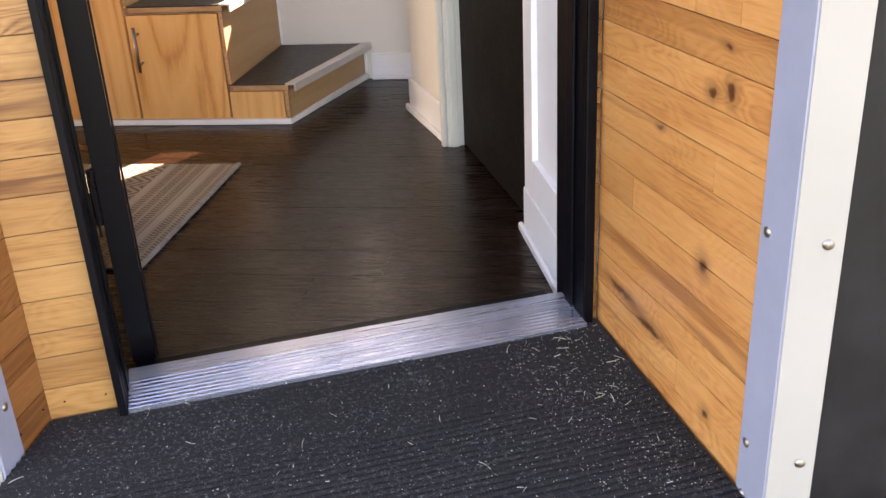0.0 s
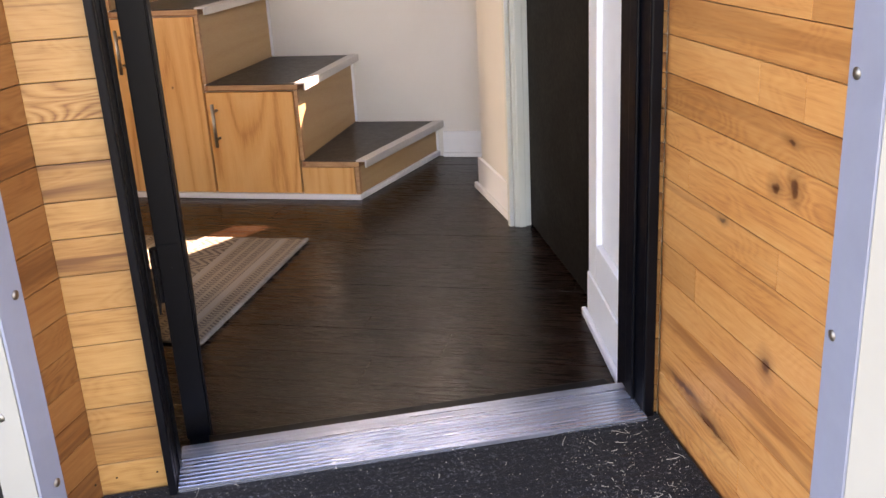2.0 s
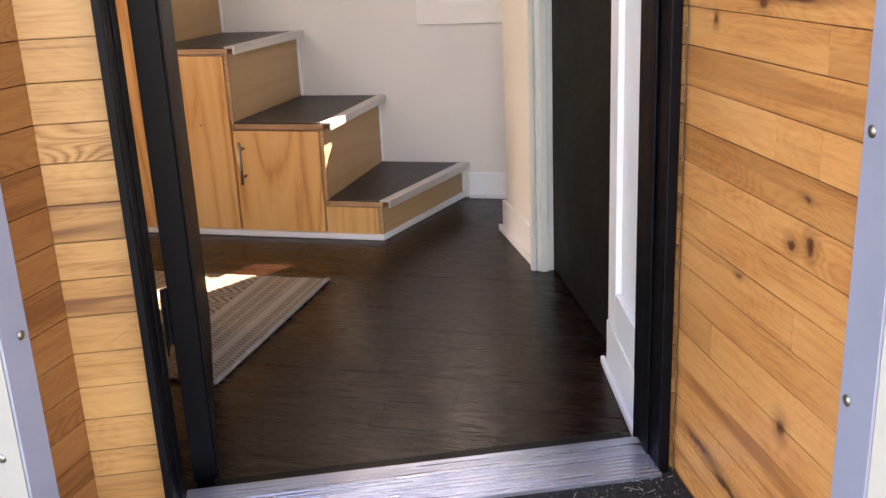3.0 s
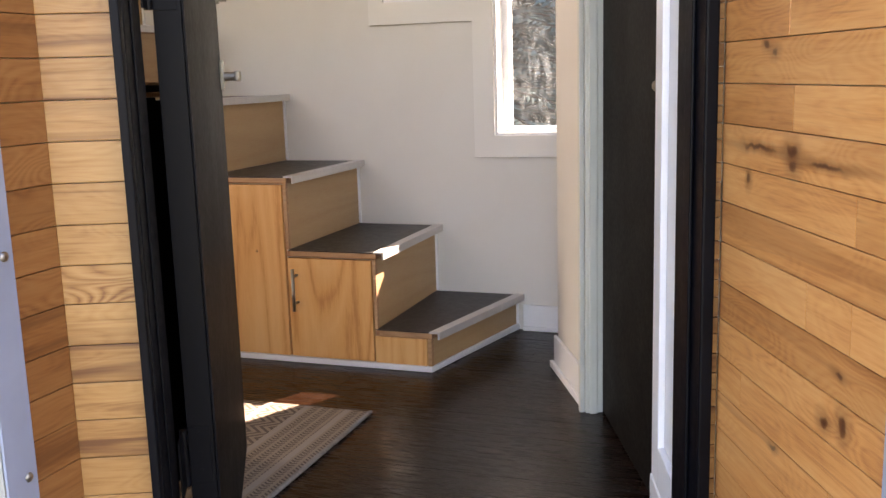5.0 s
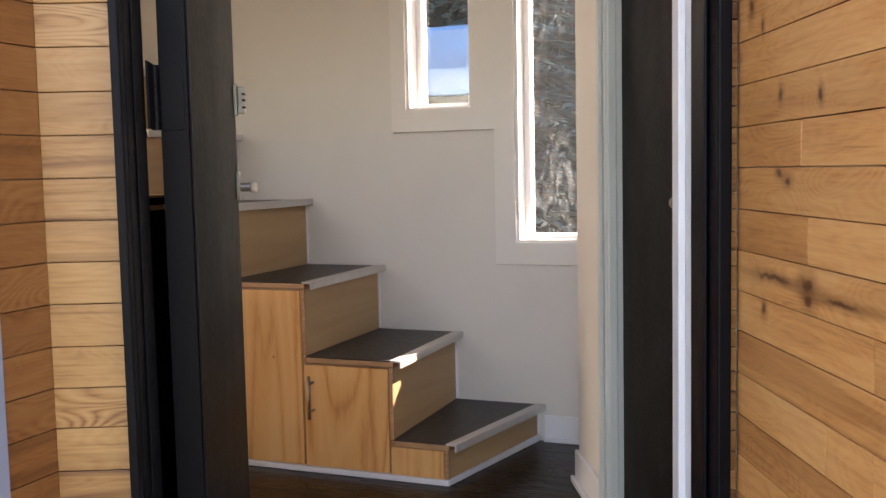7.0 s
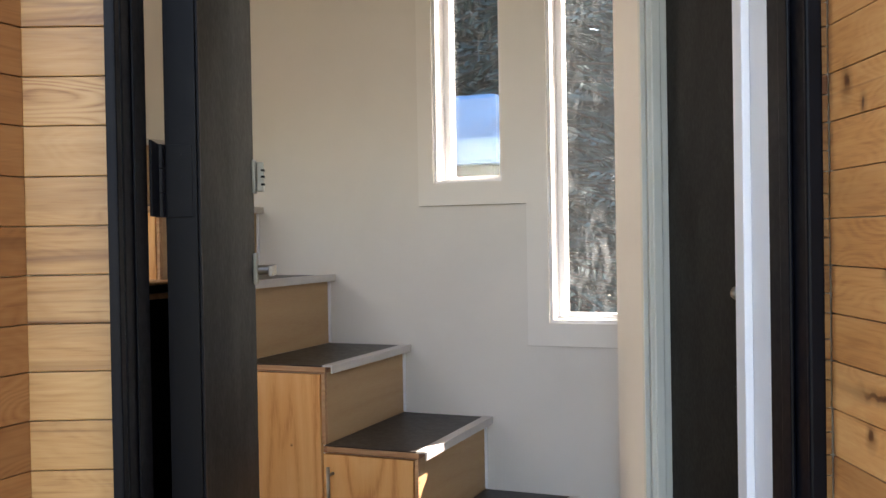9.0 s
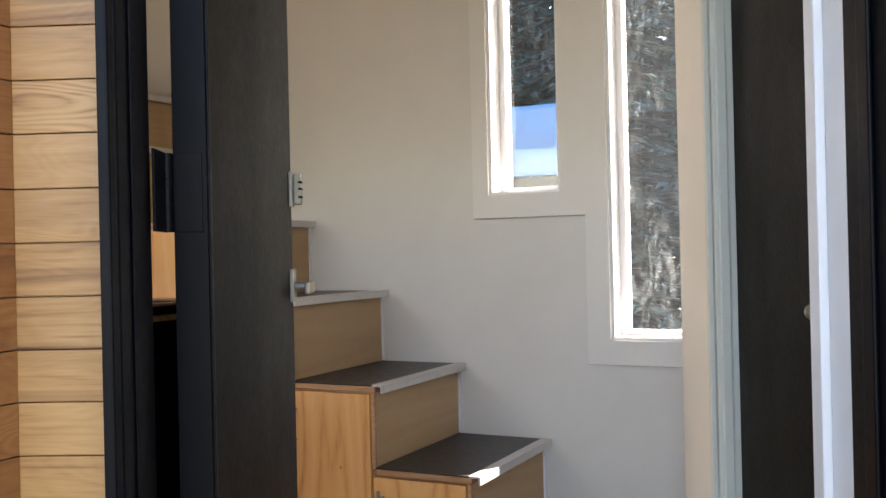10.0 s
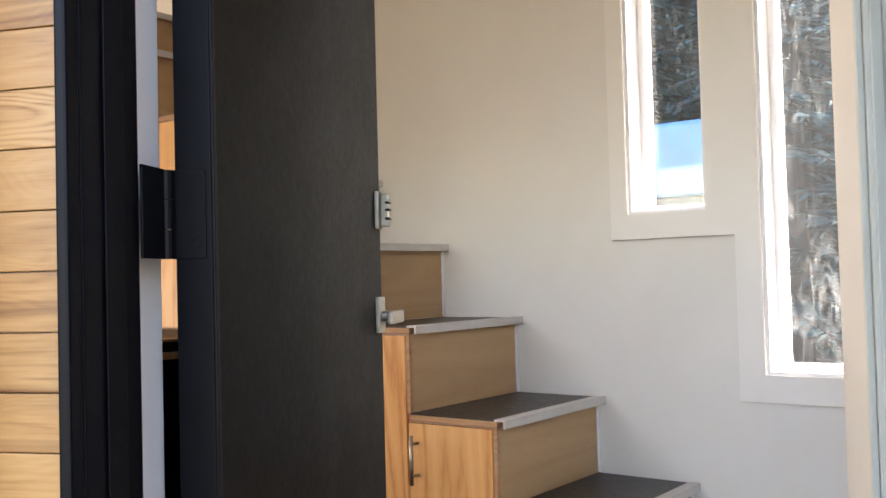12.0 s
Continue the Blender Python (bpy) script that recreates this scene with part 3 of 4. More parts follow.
def rivet(x, y, z, nx, ny):
    bm = bmesh.new()
    d = Vector((nx, ny, 0)).normalized()
    q = d.to_track_quat("Z", "Y").to_matrix().to_4x4()
    bmesh.ops.create_uvsphere(bm, u_segments=12, v_segments=8, radius=0.0050, matrix=Matrix.Translation((x, y, z)) @ q @ Matrix.Diagonal((1, 1, 0.5, 1)))
    rod(bm, Vector((x, y, z)), Vector((x, y, z)) + d * 0.0012, 0.0066)
    return bm


nout = Vector((out.y, -out.x))
nu = Vector(D(1, 0)) - Vector(D(0, 0))
# handle side: grey leg on the boarded wall, white leg on the front
ang = thing("corner_angle", WORLD, "grey and white metal corner angle fixed with screws", "corner trim", "corner angles", "structure")
part("grey_leg", prism([R(0.462, 0.0045), R(0.462, 0.0005), R(0.521, 0.0005), R(0.521, 0.0045)], 0.0, CEIL), M_GALV, ang, "grey sheet-metal leg")
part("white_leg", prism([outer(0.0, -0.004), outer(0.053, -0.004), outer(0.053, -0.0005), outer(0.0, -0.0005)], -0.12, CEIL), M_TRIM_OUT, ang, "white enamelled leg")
for z in (0.022, 0.102, 0.395, 0.682, 0.97, 1.26):
    x, y = R(0.476, 0.0045)
    part("screw", rivet(x, y, z, -nu.x, -nu.y), M_STEEL, ang, smooth=True)
for z in (0.104, 0.398, 0.690, 0.98):
    x, y = outer(0.036, -0.004)
    part("screw", rivet(x, y, z, nout.x, nout.y), M_STEEL, ang, smooth=True)
ang = thing("corner_angle", WORLD, "grey and white metal corner angle fixed with screws", "corner trim", "corner angles", "structure")
part("grey_leg", block((CORNER_L.x + 0.0005, OUT_L.y - 0.003, 0.0), (CORNER_L.x + 0.0045, CORNER_L.y - 0.084, CEIL)), M_GALV, ang, "grey sheet-metal leg")
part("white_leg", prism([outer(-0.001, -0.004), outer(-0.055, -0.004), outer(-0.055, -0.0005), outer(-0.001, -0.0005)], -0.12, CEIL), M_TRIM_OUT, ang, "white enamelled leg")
for z in (0.128, 0.413, 0.701, 0.987, 1.274):
    part("screw", rivet(CORNER_L.x + 0.0045, CORNER_L.y - 0.0985, z, 1, 0), M_STEEL, ang, smooth=True)
for z in (0.25, 0.54, 0.83):
    x, y = outer(-0.03, -0.004)
    part("screw", rivet(x, y, z, nout.x, nout.y), M_STEEL, ang, smooth=True)

# recess floor and its mat
solid("floor_entry", prism([D(-0.014, 0.09), D(0.90, 0.09), outer(0.0, 0.0), outer(0.0, -0.22), outer(-0.001, -0.22), outer(-0.001, 0.0), (CORNER_L.x, CORNER_L.y)], -0.12, MAT_Z - 0.038), M_DARK, None, "raised floor of the entrance recess with its front step", "floor")
mat_thing = thing("door_mat", ENTRY @ pose(0, 0, 0, 2.6), "black ribbed mat littered with dry grass in the recess", "door mat")
OUT_U, OUT_V = math.sin(radians(TURN)), math.cos(radians(TURN))   # straight out of the house, in the door's own axes
MAT_OUT = 0.15
part("backing", prism([(LU + 0.004, -0.004), (0.884, -0.004), (0.879, -0.515), (0.879 - OUT_U * MAT_OUT, -0.515 - OUT_V * MAT_OUT), (-0.060 - OUT_U * MAT_OUT, -0.124 - OUT_V * MAT_OUT), (-0.060, -0.124)], MAT_Z - 0.012, MAT_Z - 0.0028), M_MAT, mat_thing)
bm = bmesh.new()
v = -0.010
while v > -0.515 - OUT_V * MAT_OUT:
    # the ends follow the side walls; the front edge cuts the ribs off on a slant
    knee = -0.122 - OUT_V * MAT_OUT
    u0 = LU + 0.004 + v * 0.435 if v > knee else LU + 0.004 + knee * 0.435 + (knee - v) / 0.393 * 0.93
    u1 = 0.882 + v * 0.008 if v > -0.517 else 0.878 + (v + 0.517) * 0.435
    if u1 - u0 > 0.02:
        box(bm, (u0, v - 0.0065, MAT_Z - 0.005), (u1, v, MAT_Z - (0.0016 if v > -0.2 else 0.0)))
    v -= 0.0125
part("ribs", bm, M_MAT, mat_thing)

rnd = random.Random(21)
bm = bmesh.new()
for i in range(1500):
    u, v = rnd.uniform(-0.05, 0.86), -0.005 - rnd.uniform(0.0, 1.0) ** 0.8 * 0.56
    if i % 3 == 0:
        u, v = rnd.uniform(0.70, 0.875), -rnd.uniform(0.03, 0.45)
    if v < -0.26 - 0.40 * u or u < LU + 0.01 + v * 0.435:
        continue
    lengths = (0.001, 0.0015, 0.002, 0.003, 0.005, 0.007, 0.012) if i < 160 else (0.0006, 0.0009, 0.0013)
    a, ln, w = rnd.uniform(0, 6.28), rnd.choice(lengths) * rnd.uniform(0.6, 1.2), rnd.uniform(0.0003, 0.0006)
    d, n = Vector((math.cos(a), math.sin(a), 0)), Vector((-math.sin(a), math.cos(a), 0))
    z = MAT_Z + 0.0004
    p = [Vector((u, v, z)) + d * ln * s + n * (0.12 * ln * (s * s)) for s in (-1, -0.3, 0.3, 1)]
    lo = [bm.verts.new(q - n * w) for q in p]
    hi = [bm.verts.new(q + n * w) for q in p]
    up = [bm.verts.new(q + Vector((0, 0, w * 1.6))) for q in p]
    for k in range(3):
        bm.faces.new((lo[k], lo[k + 1], up[k + 1], up[k]))
        bm.faces.new((up[k], up[k + 1], hi[k + 1], hi[k]))
litter = part("dry_grass", bm, paint("dry_straw", (0.46, 0.42, 0.35), 0.8, 0.25, 40, 0.0))
litter.matrix_world = ENTRY @ pose(0, 0, 0, 2.6)
tagged(litter, "bits of dry grass scattered over the mat", "dry grass", kind="stuff")

# ---- entrance door frame ----
FRAME_TOP = 2.10
fr = thing("door_1", ENTRY, "black painted frame of the open entrance door", "door frame", kind="structure")
for name, lo, hi in (("jamb", (LU + 0.1045, -0.012, MAT_Z - 0.03), (LU + 0.114, 0.080, FRAME_TOP)), ("brickmould", (LU + 0.1015, -0.032, MAT_Z - 0.01), (LU + 0.1135, -0.0125, FRAME_TOP)),
                     ("stop", (LU + 0.1145, 0.020, MAT_Z), (LU + 0.117, 0.050, FRAME_TOP)), ("jamb", (0.860, -0.008, MAT_Z - 0.03), (0.8775, 0.112, FRAME_TOP)),
                     ("brickmould", (0.857, -0.018, MAT_Z - 0.01), (0.8755, -0.0085, FRAME_TOP)), ("stop", (0.854, 0.030, MAT_Z), (0.8595, 0.060, FRAME_TOP)),
                     ("head", (0.108, -0.012, FRAME_TOP - 0.03), (0.8595, 0.08, FRAME_TOP))):
    part(name, block(lo, hi, 0.003), M_BLACK, fr)
solid("wall_over_door", block((-0.01, 0.014, FRAME_TOP + 0.001), (0.884, 0.118, CEIL - 0.001)), M_WALL, ENTRY, "wall over the entrance door", "wall")
# ribbed aluminium sill
sill = thing("door_sill", ENTRY, "ribbed bare aluminium door sill", "door sill", kind="structure")
bm = bmesh.new()
prof = [(-0.030, MAT_Z - 0.01), (-0.030, MAT_Z + 0.004)]
n = 11
for i in range(n):
    v0 = -0.028 + i * 0.0100
    z = MAT_Z + 0.004 + i * 0.0006
    h = 0.0009 if i < 8 else 0.0004
    prof += [(v0, z), (v0 + 0.0012, z + h), (v0 + 0.0078, z + h), (v0 + 0.009, z)]
prof += [(0.085, MAT_Z + 0.010), (0.085, -0.01)]
va = [bm.verts.new((LU + 0.116, a, b)) for a, b in prof]
vb = [bm.verts.new((0.858, a, b)) for a, b in prof]
for i in range(len(prof) - 1):
    bm.faces.new((va[i], va[i + 1], vb[i + 1], vb[i]))
bm.faces.new(va)
bm.faces.new(vb[::-1])
bmesh.ops.recalc_face_normals(bm, faces=bm.faces)
part("sill_plate", bm, M_SILL, sill)
# rubber strip made wide and black to paint in the shadow behind the sill
part("weather_strip_shadow", block((LU + 0.118, 0.0855, -0.012), (0.858, 0.168, 0.022), 0.004), M_BLACK, sill, "black rubber strip, widened to stand for the shadow behind the sill")
# white casing inside, beside the hinges
solid("door_trim", block((0.010, 0.119, 0.0), (0.063, 0.186, 2.15), 0.003), M_WHITE, ENTRY, "white casing board inside beside the hinges", "door casing")

# ---- open entrance door ----
LEAF_W, LEAF_T = 0.785, 0.040
hinge = Vector((0.106, 0.142))
leaf_dir = math.degrees(math.atan2(0.92 - 0.127, 0.084 - 0.154))
leaf = thing("entrance_door", ENTRY @ pose(hinge.x, hinge.y, 0, 0, 0, leaf_dir), "black entrance door standing open into the room", "door")
# local: x along the leaf, y = 0 the room face, -y towards the opening
part("leaf_panel", block((0.0, -LEAF_T, 0.035), (LEAF_W, 0.0, 2.07), 0.002), M_LEAF, leaf)
part("edge_strip", block((-0.003, -LEAF_T + 0.0005, 0.035), (-0.0005, -0.0005, 2.07), 0.001), M_BLACK, leaf)
part("weather_seal", block((-0.006, -LEAF_T - 0.004, 0.04), (0.003, -LEAF_T - 0.0005, 2.06), 0.002), M_BLACK, leaf)
part("bottom_sweep", block((0.0, -LEAF_T + 0.004, 0.016), (LEAF_W, -0.004, 0.0345), 0.003), M_BLACK, leaf)
for z0 in (0.292, 1.007, 1.722):
    bm = bmesh.new()
    for i in range(3):
        rod(bm, (-0.012, 0.004, z0 + i * 0.0305), (-0.012, 0.004, z0 + i * 0.0305 + 0.0295), 0.0065)
    h = part("hinge", bm, M_BLACK, leaf)
    part("hinge_plate", block((-0.0055, -LEAF_T + 0.006, z0), (-0.0035, 0.004, z0 + 0.091), 0.0005), M_BLACK, h)
    part("hinge_plate", block((-0.066, 0.004, z0), (-0.012, 0.007, z0 + 0.091), 0.0005), M_BLACK, h)
    bm = bmesh.new()
    for dz in (0.02, 0.05, 0.08):
        rod(bm, (-0.0062, -0.018, z0 + dz), (-0.0055, -0.018, z0 + dz), 0.0035, 8)
    part("hinge_screws", bm, M_BLACK, h)
# lock plates on the leaf's outer face and edge, lever and deadbolt
LX = LEAF_W - 0.030
lock = part("deadbolt", block((LX - 0.016, -LEAF_T - 0.008, 1.072), (LX + 0.014, -LEAF_T - 0.0005, 1.140), 0.002), M_PLATE, leaf, "square nickel deadbolt plate")
part("keypad_body", block((LX - 0.006, -LEAF_T - 0.024, 1.076), (LX + 0.010, -LEAF_T - 0.0085, 1.136), 0.003), M_PLATE, lock)
for z in (1.088, 1.104, 1.117):
    part("slot", block((LX - 0.007, -LEAF_T - 0.0255, z), (LX + 0.0112, -LEAF_T - 0.018, z + 0.0045), 0.0005), M_BLACK, lock)
part("edge_plate", block((LEAF_W, -LEAF_T + 0.006, 1.09), (LEAF_W + 0.0025, -0.006, 1.145), 0.0005), M_STEEL, lock)
lev = part("lever_handle", block((LX - 0.026, -LEAF_T - 0.008, 0.886), (LX + 0.022, -LEAF_T - 0.0005, 0.950), 0.002), M_PLATE, leaf, "square-plated nickel lever handle")
bm = rod(bmesh.new(), (LX, -LEAF_T - 0.038, 0.915), (LX, -LEAF_T - 0.006, 0.915), 0.010)
part("spindle", bm, M_STEEL, lev)
part("lever", block((LX - 0.090, -LEAF_T - 0.045, 0.904), (LX + 0.011, -LEAF_T - 0.035, 0.926), 0.003), M_STEEL, lev)
part("edge_plate", block((LEAF_W, -LEAF_T + 0.006, 0.905), (LEAF_W + 0.0025, -0.006, 0.965), 0.0005), M_STEEL, lev)

# ---- storage stairs ----
RISE = [0.127, 0.370, 0.603, 0.847, 1.095, 1.34, 1.585, 1.83, 2.07]
NOSE = [-0.010, -0.310, -0.607, -0.898, -1.194, -1.488, -1.785, -2.08, -2.376]
FY = -0.555
stairs = thing("storage_stairs", WORLD, "plywood storage stairs with dark treads and cabinets underneath", "stairs")


def slanted(x_wall, x_near, dx0, dx1, y0, y1):
    """Outline of a strip that follows a nosing line from the wall to the room side."""
    def at(y, d):
        k = y / FY
        return (x_wall + (x_near - x_wall) * k + d, y)
    return [at(y0, dx0), at(y1, dx0), at(y1, dx1), at(y0, dx1)]


for k, (z, x) in enumerate(zip(RISE, NOSE)):
    near = -0.134 if k == 0 else x
    nxt = NOSE[k + 1] if k + 1 < len(NOSE) else x - 0.3
    z0 = RISE[k - 1] if k else 0.019
    # tread board, its dark covering and the nosing strip
    t = part("tread", prism([(x - 0.012, -0.001), (near - 0.012, FY + 0.004), (nxt - 0.02, FY + 0.004), (nxt - 0.02, -0.001)], z - 0.022, z - 0.004), M_EDGE, stairs)
    part("tread_covering", prism([(x - 0.016, -0.001), (near - 0.016, FY + 0.002), (nxt - 0.015, FY + 0.002), (nxt - 0.015, -0.001)], z - 0.0038, z, 0.0), M_TREAD, stairs, "dark vinyl covering")
    nose = part("nosing", prism(slanted(x, near, -0.016, 0.018, -0.001, FY - 0.004), z - 0.003, z + 0.003, 0.0012), M_NOSE, stairs, "pale metal nosing strip")
    part("nosing_lip", prism(slanted(x, near, 0.012, 0.018, -0.001, FY - 0.004), z - 0.021, z - 0.0032, 0.001), M_NOSE, nose)
    part("riser", prism(slanted(x, near, -0.022, -0.012, -0.001, FY + 0.016), z0 + 0.001, z - 0.0225), M_RISER, stairs, "pale birch plywood riser")
    part("corner_strip", prism(slanted(x, x, -0.012, -0.004, -0.0005, -0.008), z0 + 0.004, z - 0.0225), M_WHITE, stairs)
    part("edge_band", prism(slanted(x, near, -0.0225, -0.0115, FY + 0.0145, FY), z0 + 0.001 if k else 0.019, z - 0.0225), M_BAND, stairs)
    part("top_band", prism([(near - 0.008, FY + 0.0035), (near - 0.008, FY - 0.003), (nxt - 0.006, FY - 0.003), (nxt - 0.006, FY + 0.0035)], z - 0.018, z - 0.004, 0.001), M_BAND, stairs)
    # front of the storage under this tread
    x1, x0 = near - 0.026, nxt - 0.022
    if k == 0:
        part("front_panel", block((x0, FY, 0.019), (x1, FY + 0.016, z - 0.0225), 0.001), M_PLY, stairs)
    else:
        d = part("cabinet_door", block((x0 + 0.003, FY - 0.001, 0.021), (x1 - 0.001, FY + 0.016, z - 0.026), 0.0012), M_PLY, stairs, "plywood cabinet door")
        hx, hz = x0 + 0.034, z - 0.125
        bm = rod(bmesh.new(), (hx, FY - 0.030, hz - 0.068), (hx, FY - 0.030, hz + 0.068), 0.0055)
        h = part("handle", bm, M_STEEL, d, "brushed bar handle", True)
        for dz in (-0.044, 0.044):
            part("handle_post", rod(bmesh.new(), (hx, FY - 0.030, hz + dz), (hx, FY - 0.0015, hz + dz), 0.0045), M_STEEL, h, "", True)
part("carcass", prism([(-0.06, -0.002), (-0.17, FY + 0.018), (-2.66, FY + 0.018), (-2.66, -0.002)], 0.0, 0.098), M_RISER, stairs)
part("carcass_back", block((-2.66, FY + 0.018, 0.10), (-0.36, -0.5, 0.32)), M_RISER, stairs)
bm = prism([(-0.010, -0.001), (-0.143, FY - 0.006), (-2.66, FY - 0.006), (-2.66, FY + 0.02), (-0.16, FY + 0.02), (-0.03, -0.001)], 0.001, 0.0185, 0.0015)
part("base_strip", bm, M_WHITE, stairs, "white painted strip along the floor")

# black kitchen counter along the front wall, seen through the gap at the hinges
kit = thing("kitchen_counter", WORLD, "black kitchen base cabinet with a thin wood-edged worktop", "kitchen counter")
KX0, KX1, KY0, KY1 = -2.30, -0.302, -2.14, -1.600
part("plinth", block((KX0, KY0, 0.0), (KX1 - 0.02, KY1 - 0.05, 0.095)), M_DARK, kit)
for a, b in ((KX0, -1.65), (-1.65, -0.98), (-0.98, KX1)):
    part("carcass", block((a + 0.001, KY0, 0.096), (b - 0.001, KY1 - 0.02, 0.878), 0.002), M_INNER, kit)
    d = part("cabinet_door", block((a + 0.002, KY1 - 0.0195, 0.10), (b - 0.002, KY1, 0.872), 0.002), M_INNER, kit, "flat black cabinet door")
    bm = rod(bmesh.new(), (b - 0.04, KY1 + 0.022, 0.70), (b - 0.04, KY1 + 0.022, 0.83), 0.005)
    part("handle", bm, M_STEEL, d, "brushed bar handle", True)
part("worktop_edge", block((KX0, KY0, 0.8785), (KX1 + 0.008, KY1 + 0.015, 0.888), 0.002), M_BAND, kit, "thin wooden edge")
part("worktop", block((KX0, KY0, 0.8885), (KX1 + 0.006, KY1 + 0.013, 0.902), 0.002), M_DARK, kit, "black worktop")
part("worktop_lip", block((KX0, KY1 + 0.003, 0.9025), (KX1 + 0.008, KY1 + 0.015, 0.907), 0.0015), M_BAND, kit, "pale worktop lip")
part("worktop_lip", block((KX1 - 0.004, KY0, 0.9025), (KX1 + 0.008, KY1 + 0.0025, 0.907), 0.0015), M_BAND, kit, "pale worktop lip")

# rug
RX, RY0, RY1 = -0.177, -1.611, -0.941
rug = thing("rug", pose(RX, RY0, 0.0), "flat-woven tan and brown rug with zigzag bands", "rug")
part("weave", block((-1.25, 0.004, 0.0005), (-0.012, RY1 - RY0 - 0.004, 0.0085), 0.003), M_RUG, rug)
bm = bmesh.new()
y = 0.0
while y < RY1 - RY0:
    bmesh.ops.create_uvsphere(bm, u_segments=8, v_segments=6, radius=0.5, matrix=Matrix.LocRotScale((-0.008, y + 0.005, 0.006), Euler((0, 0, 0.5)), (0.016, 0.012, 0.011)))
    y += 0.0105
part("braided_edge", bm, paint("rug_edge_wool", (0.27, 0.235, 0.20), 0.95, 0.2, 60, 0.6), rug, "pale braided edge")

# ---- outside the windows ----
def conifer(x, y, h, spread, seed):
    rnd = random.Random(seed)
    t = thing("conifer", pose(x, y, GROUND), "dark blue-green spruce behind the house", "tree", "spruces")
    bm = bmesh.new()
    bmesh.ops.create_cone(bm, cap_ends=True, segments=10, radius1=0.16, radius2=0.03, depth=h, matrix=Matrix.Translation((0, 0, h / 2)))
    part("trunk", bm, M_BARK, t)
    limbs = bmesh.new()
    vs, fs = [], []
    z = 0.35
    while z < h - 0.2:
        k = 1 - z / h
        for i in range(7):
            a = rnd.uniform(0, 2 * math.pi)
            ln = spread * (0.35 + 0.65 * k) * rnd.uniform(0.6, 1.05)
            tip = Vector((math.cos(a) * ln, math.sin(a) * ln, z - 0.12 * ln + rnd.uniform(-0.1, 0.15)))
            root = Vector((0, 0, z + 0.1))
            rod(limbs, root, tip, 0.012, 5)
            d = (tip - root)
            sidev = Vector((-d.y, d.x, 0)).normalized()
            for j in range(26):
                s = 0.15 + 0.85 * rnd.random()
                base = root + d * s
                out_l = (0.30 * (1.15 - s) + 0.06) * rnd.uniform(0.5, 1.1)
                sd = sidev * rnd.choice((-1, 1)) + d.normalized() * 0.6 + Vector((0, 0, rnd.uniform(-0.55, 0.15)))
                end = base + sd.normalized() * out_l
                w = Vector((0, 0, 1)).cross(end - base).normalized() * 0.022 + Vector((0, 0, rnd.uniform(-0.012, 0.012)))
                n0 = len(vs)
                mid = (base + end) / 2
                vs += [base, mid + w, end, mid - w, mid + Vector((0, 0, 0.02))]
                fs += [(n0, n0 + 1, n0 + 4), (n0 + 1, n0 + 2, n0 + 4), (n0 + 2, n0 + 3, n0 + 4), (n0 + 3, n0, n0 + 4)]
        z += 0.17
    part("limbs", limbs, M_BARK, t)
    me = bpy.data.meshes.new("crown")
    me.from_pydata([tuple(p) for p in vs], [], fs)
    me.materials.append(M_NEEDLE)
    c = new("crown", me)
    c.parent = t
    return t


for x, y, h, s, sd in ((-1.6, 5.2, 6.0, 1.7, 1), (-3.3, 5.8, 6.5, 1.9, 2), (-0.2, 5.4, 5.0, 1.6, 3), (-5.2, 7.2, 7.0, 2.0, 4), (-2.4, 7.4, 7.0, 2.0, 5), (-0.6, 8.0, 6.5, 2.0, 6), (-7.0, 8.6, 8.0, 2.2, 8), (-4.0, 8.9, 8.0, 2.2, 9)):
    conifer(x, y, h, s, sd)
# dense wood further off
rnd = random.Random(12)
vs, fs = [], []
for i in range(26000):
    x, z = rnd.uniform(-16, 1.2), rnd.uniform(0, 1) ** 0.8 * 9.0
    y = 10.5 + rnd.uniform(0, 1.6) + 0.06 * z
    a, r = rnd.uniform(0, 3.14), rnd.uniform(0.12, 0.34)
    d = Vector((math.cos(a) * r, rnd.uniform(-0.2, 0.2), math.sin(a) * r * 0.6 - 0.08))
    w = Vector((-d.z, rnd.uniform(-0.1, 0.1), d.x)) * 0.45
    c = Vector((x, y, GROUND + z))
    n0 = len(vs)
    vs += [c - d, c + w, c + d, c - w]
    fs += [(n0, n0 + 1, n0 + 2), (n0, n0 + 2, n0 + 3)]
me = bpy.data.meshes.new("far_woods")
me.from_pydata([tuple(p) for p in vs], [], fs)
me.materials.append(M_NEEDLE)
tagged(new("far_woods", me), "dense dark conifer wood beyond the spruces", "woods", kind="stuff")

# dark block under a mottled blue one: stand-in for an unidentified sky-like blue shape
blue_shape = thing("blue_stand_in", pose(-2.30, 3.1, GROUND), "dark block under a pale blue one behind the house, standing in for an unidentified blue shape", "covered stack")
part("stack", block((-0.98, -0.10, 0.0), (0.98, 0.9, 1.96), 0.02), M_DARK, blue_shape)
part("blue_block", block((-1.02, -0.16, 1.955), (1.02, 0.94, 2.42), 0.03), M_BLUE, blue_shape, "pale blue upper block")

# ---- boards of the recess ----
def upward(seams, pitch):
    """The joints between the courses, carried on to the top."""
    out_z = list(seams)
    while out_z[-1] + pitch < 2.295:
        out_z.append(out_z[-1] + pitch)
    return list(zip(out_z, out_z[1:] + [2.295]))


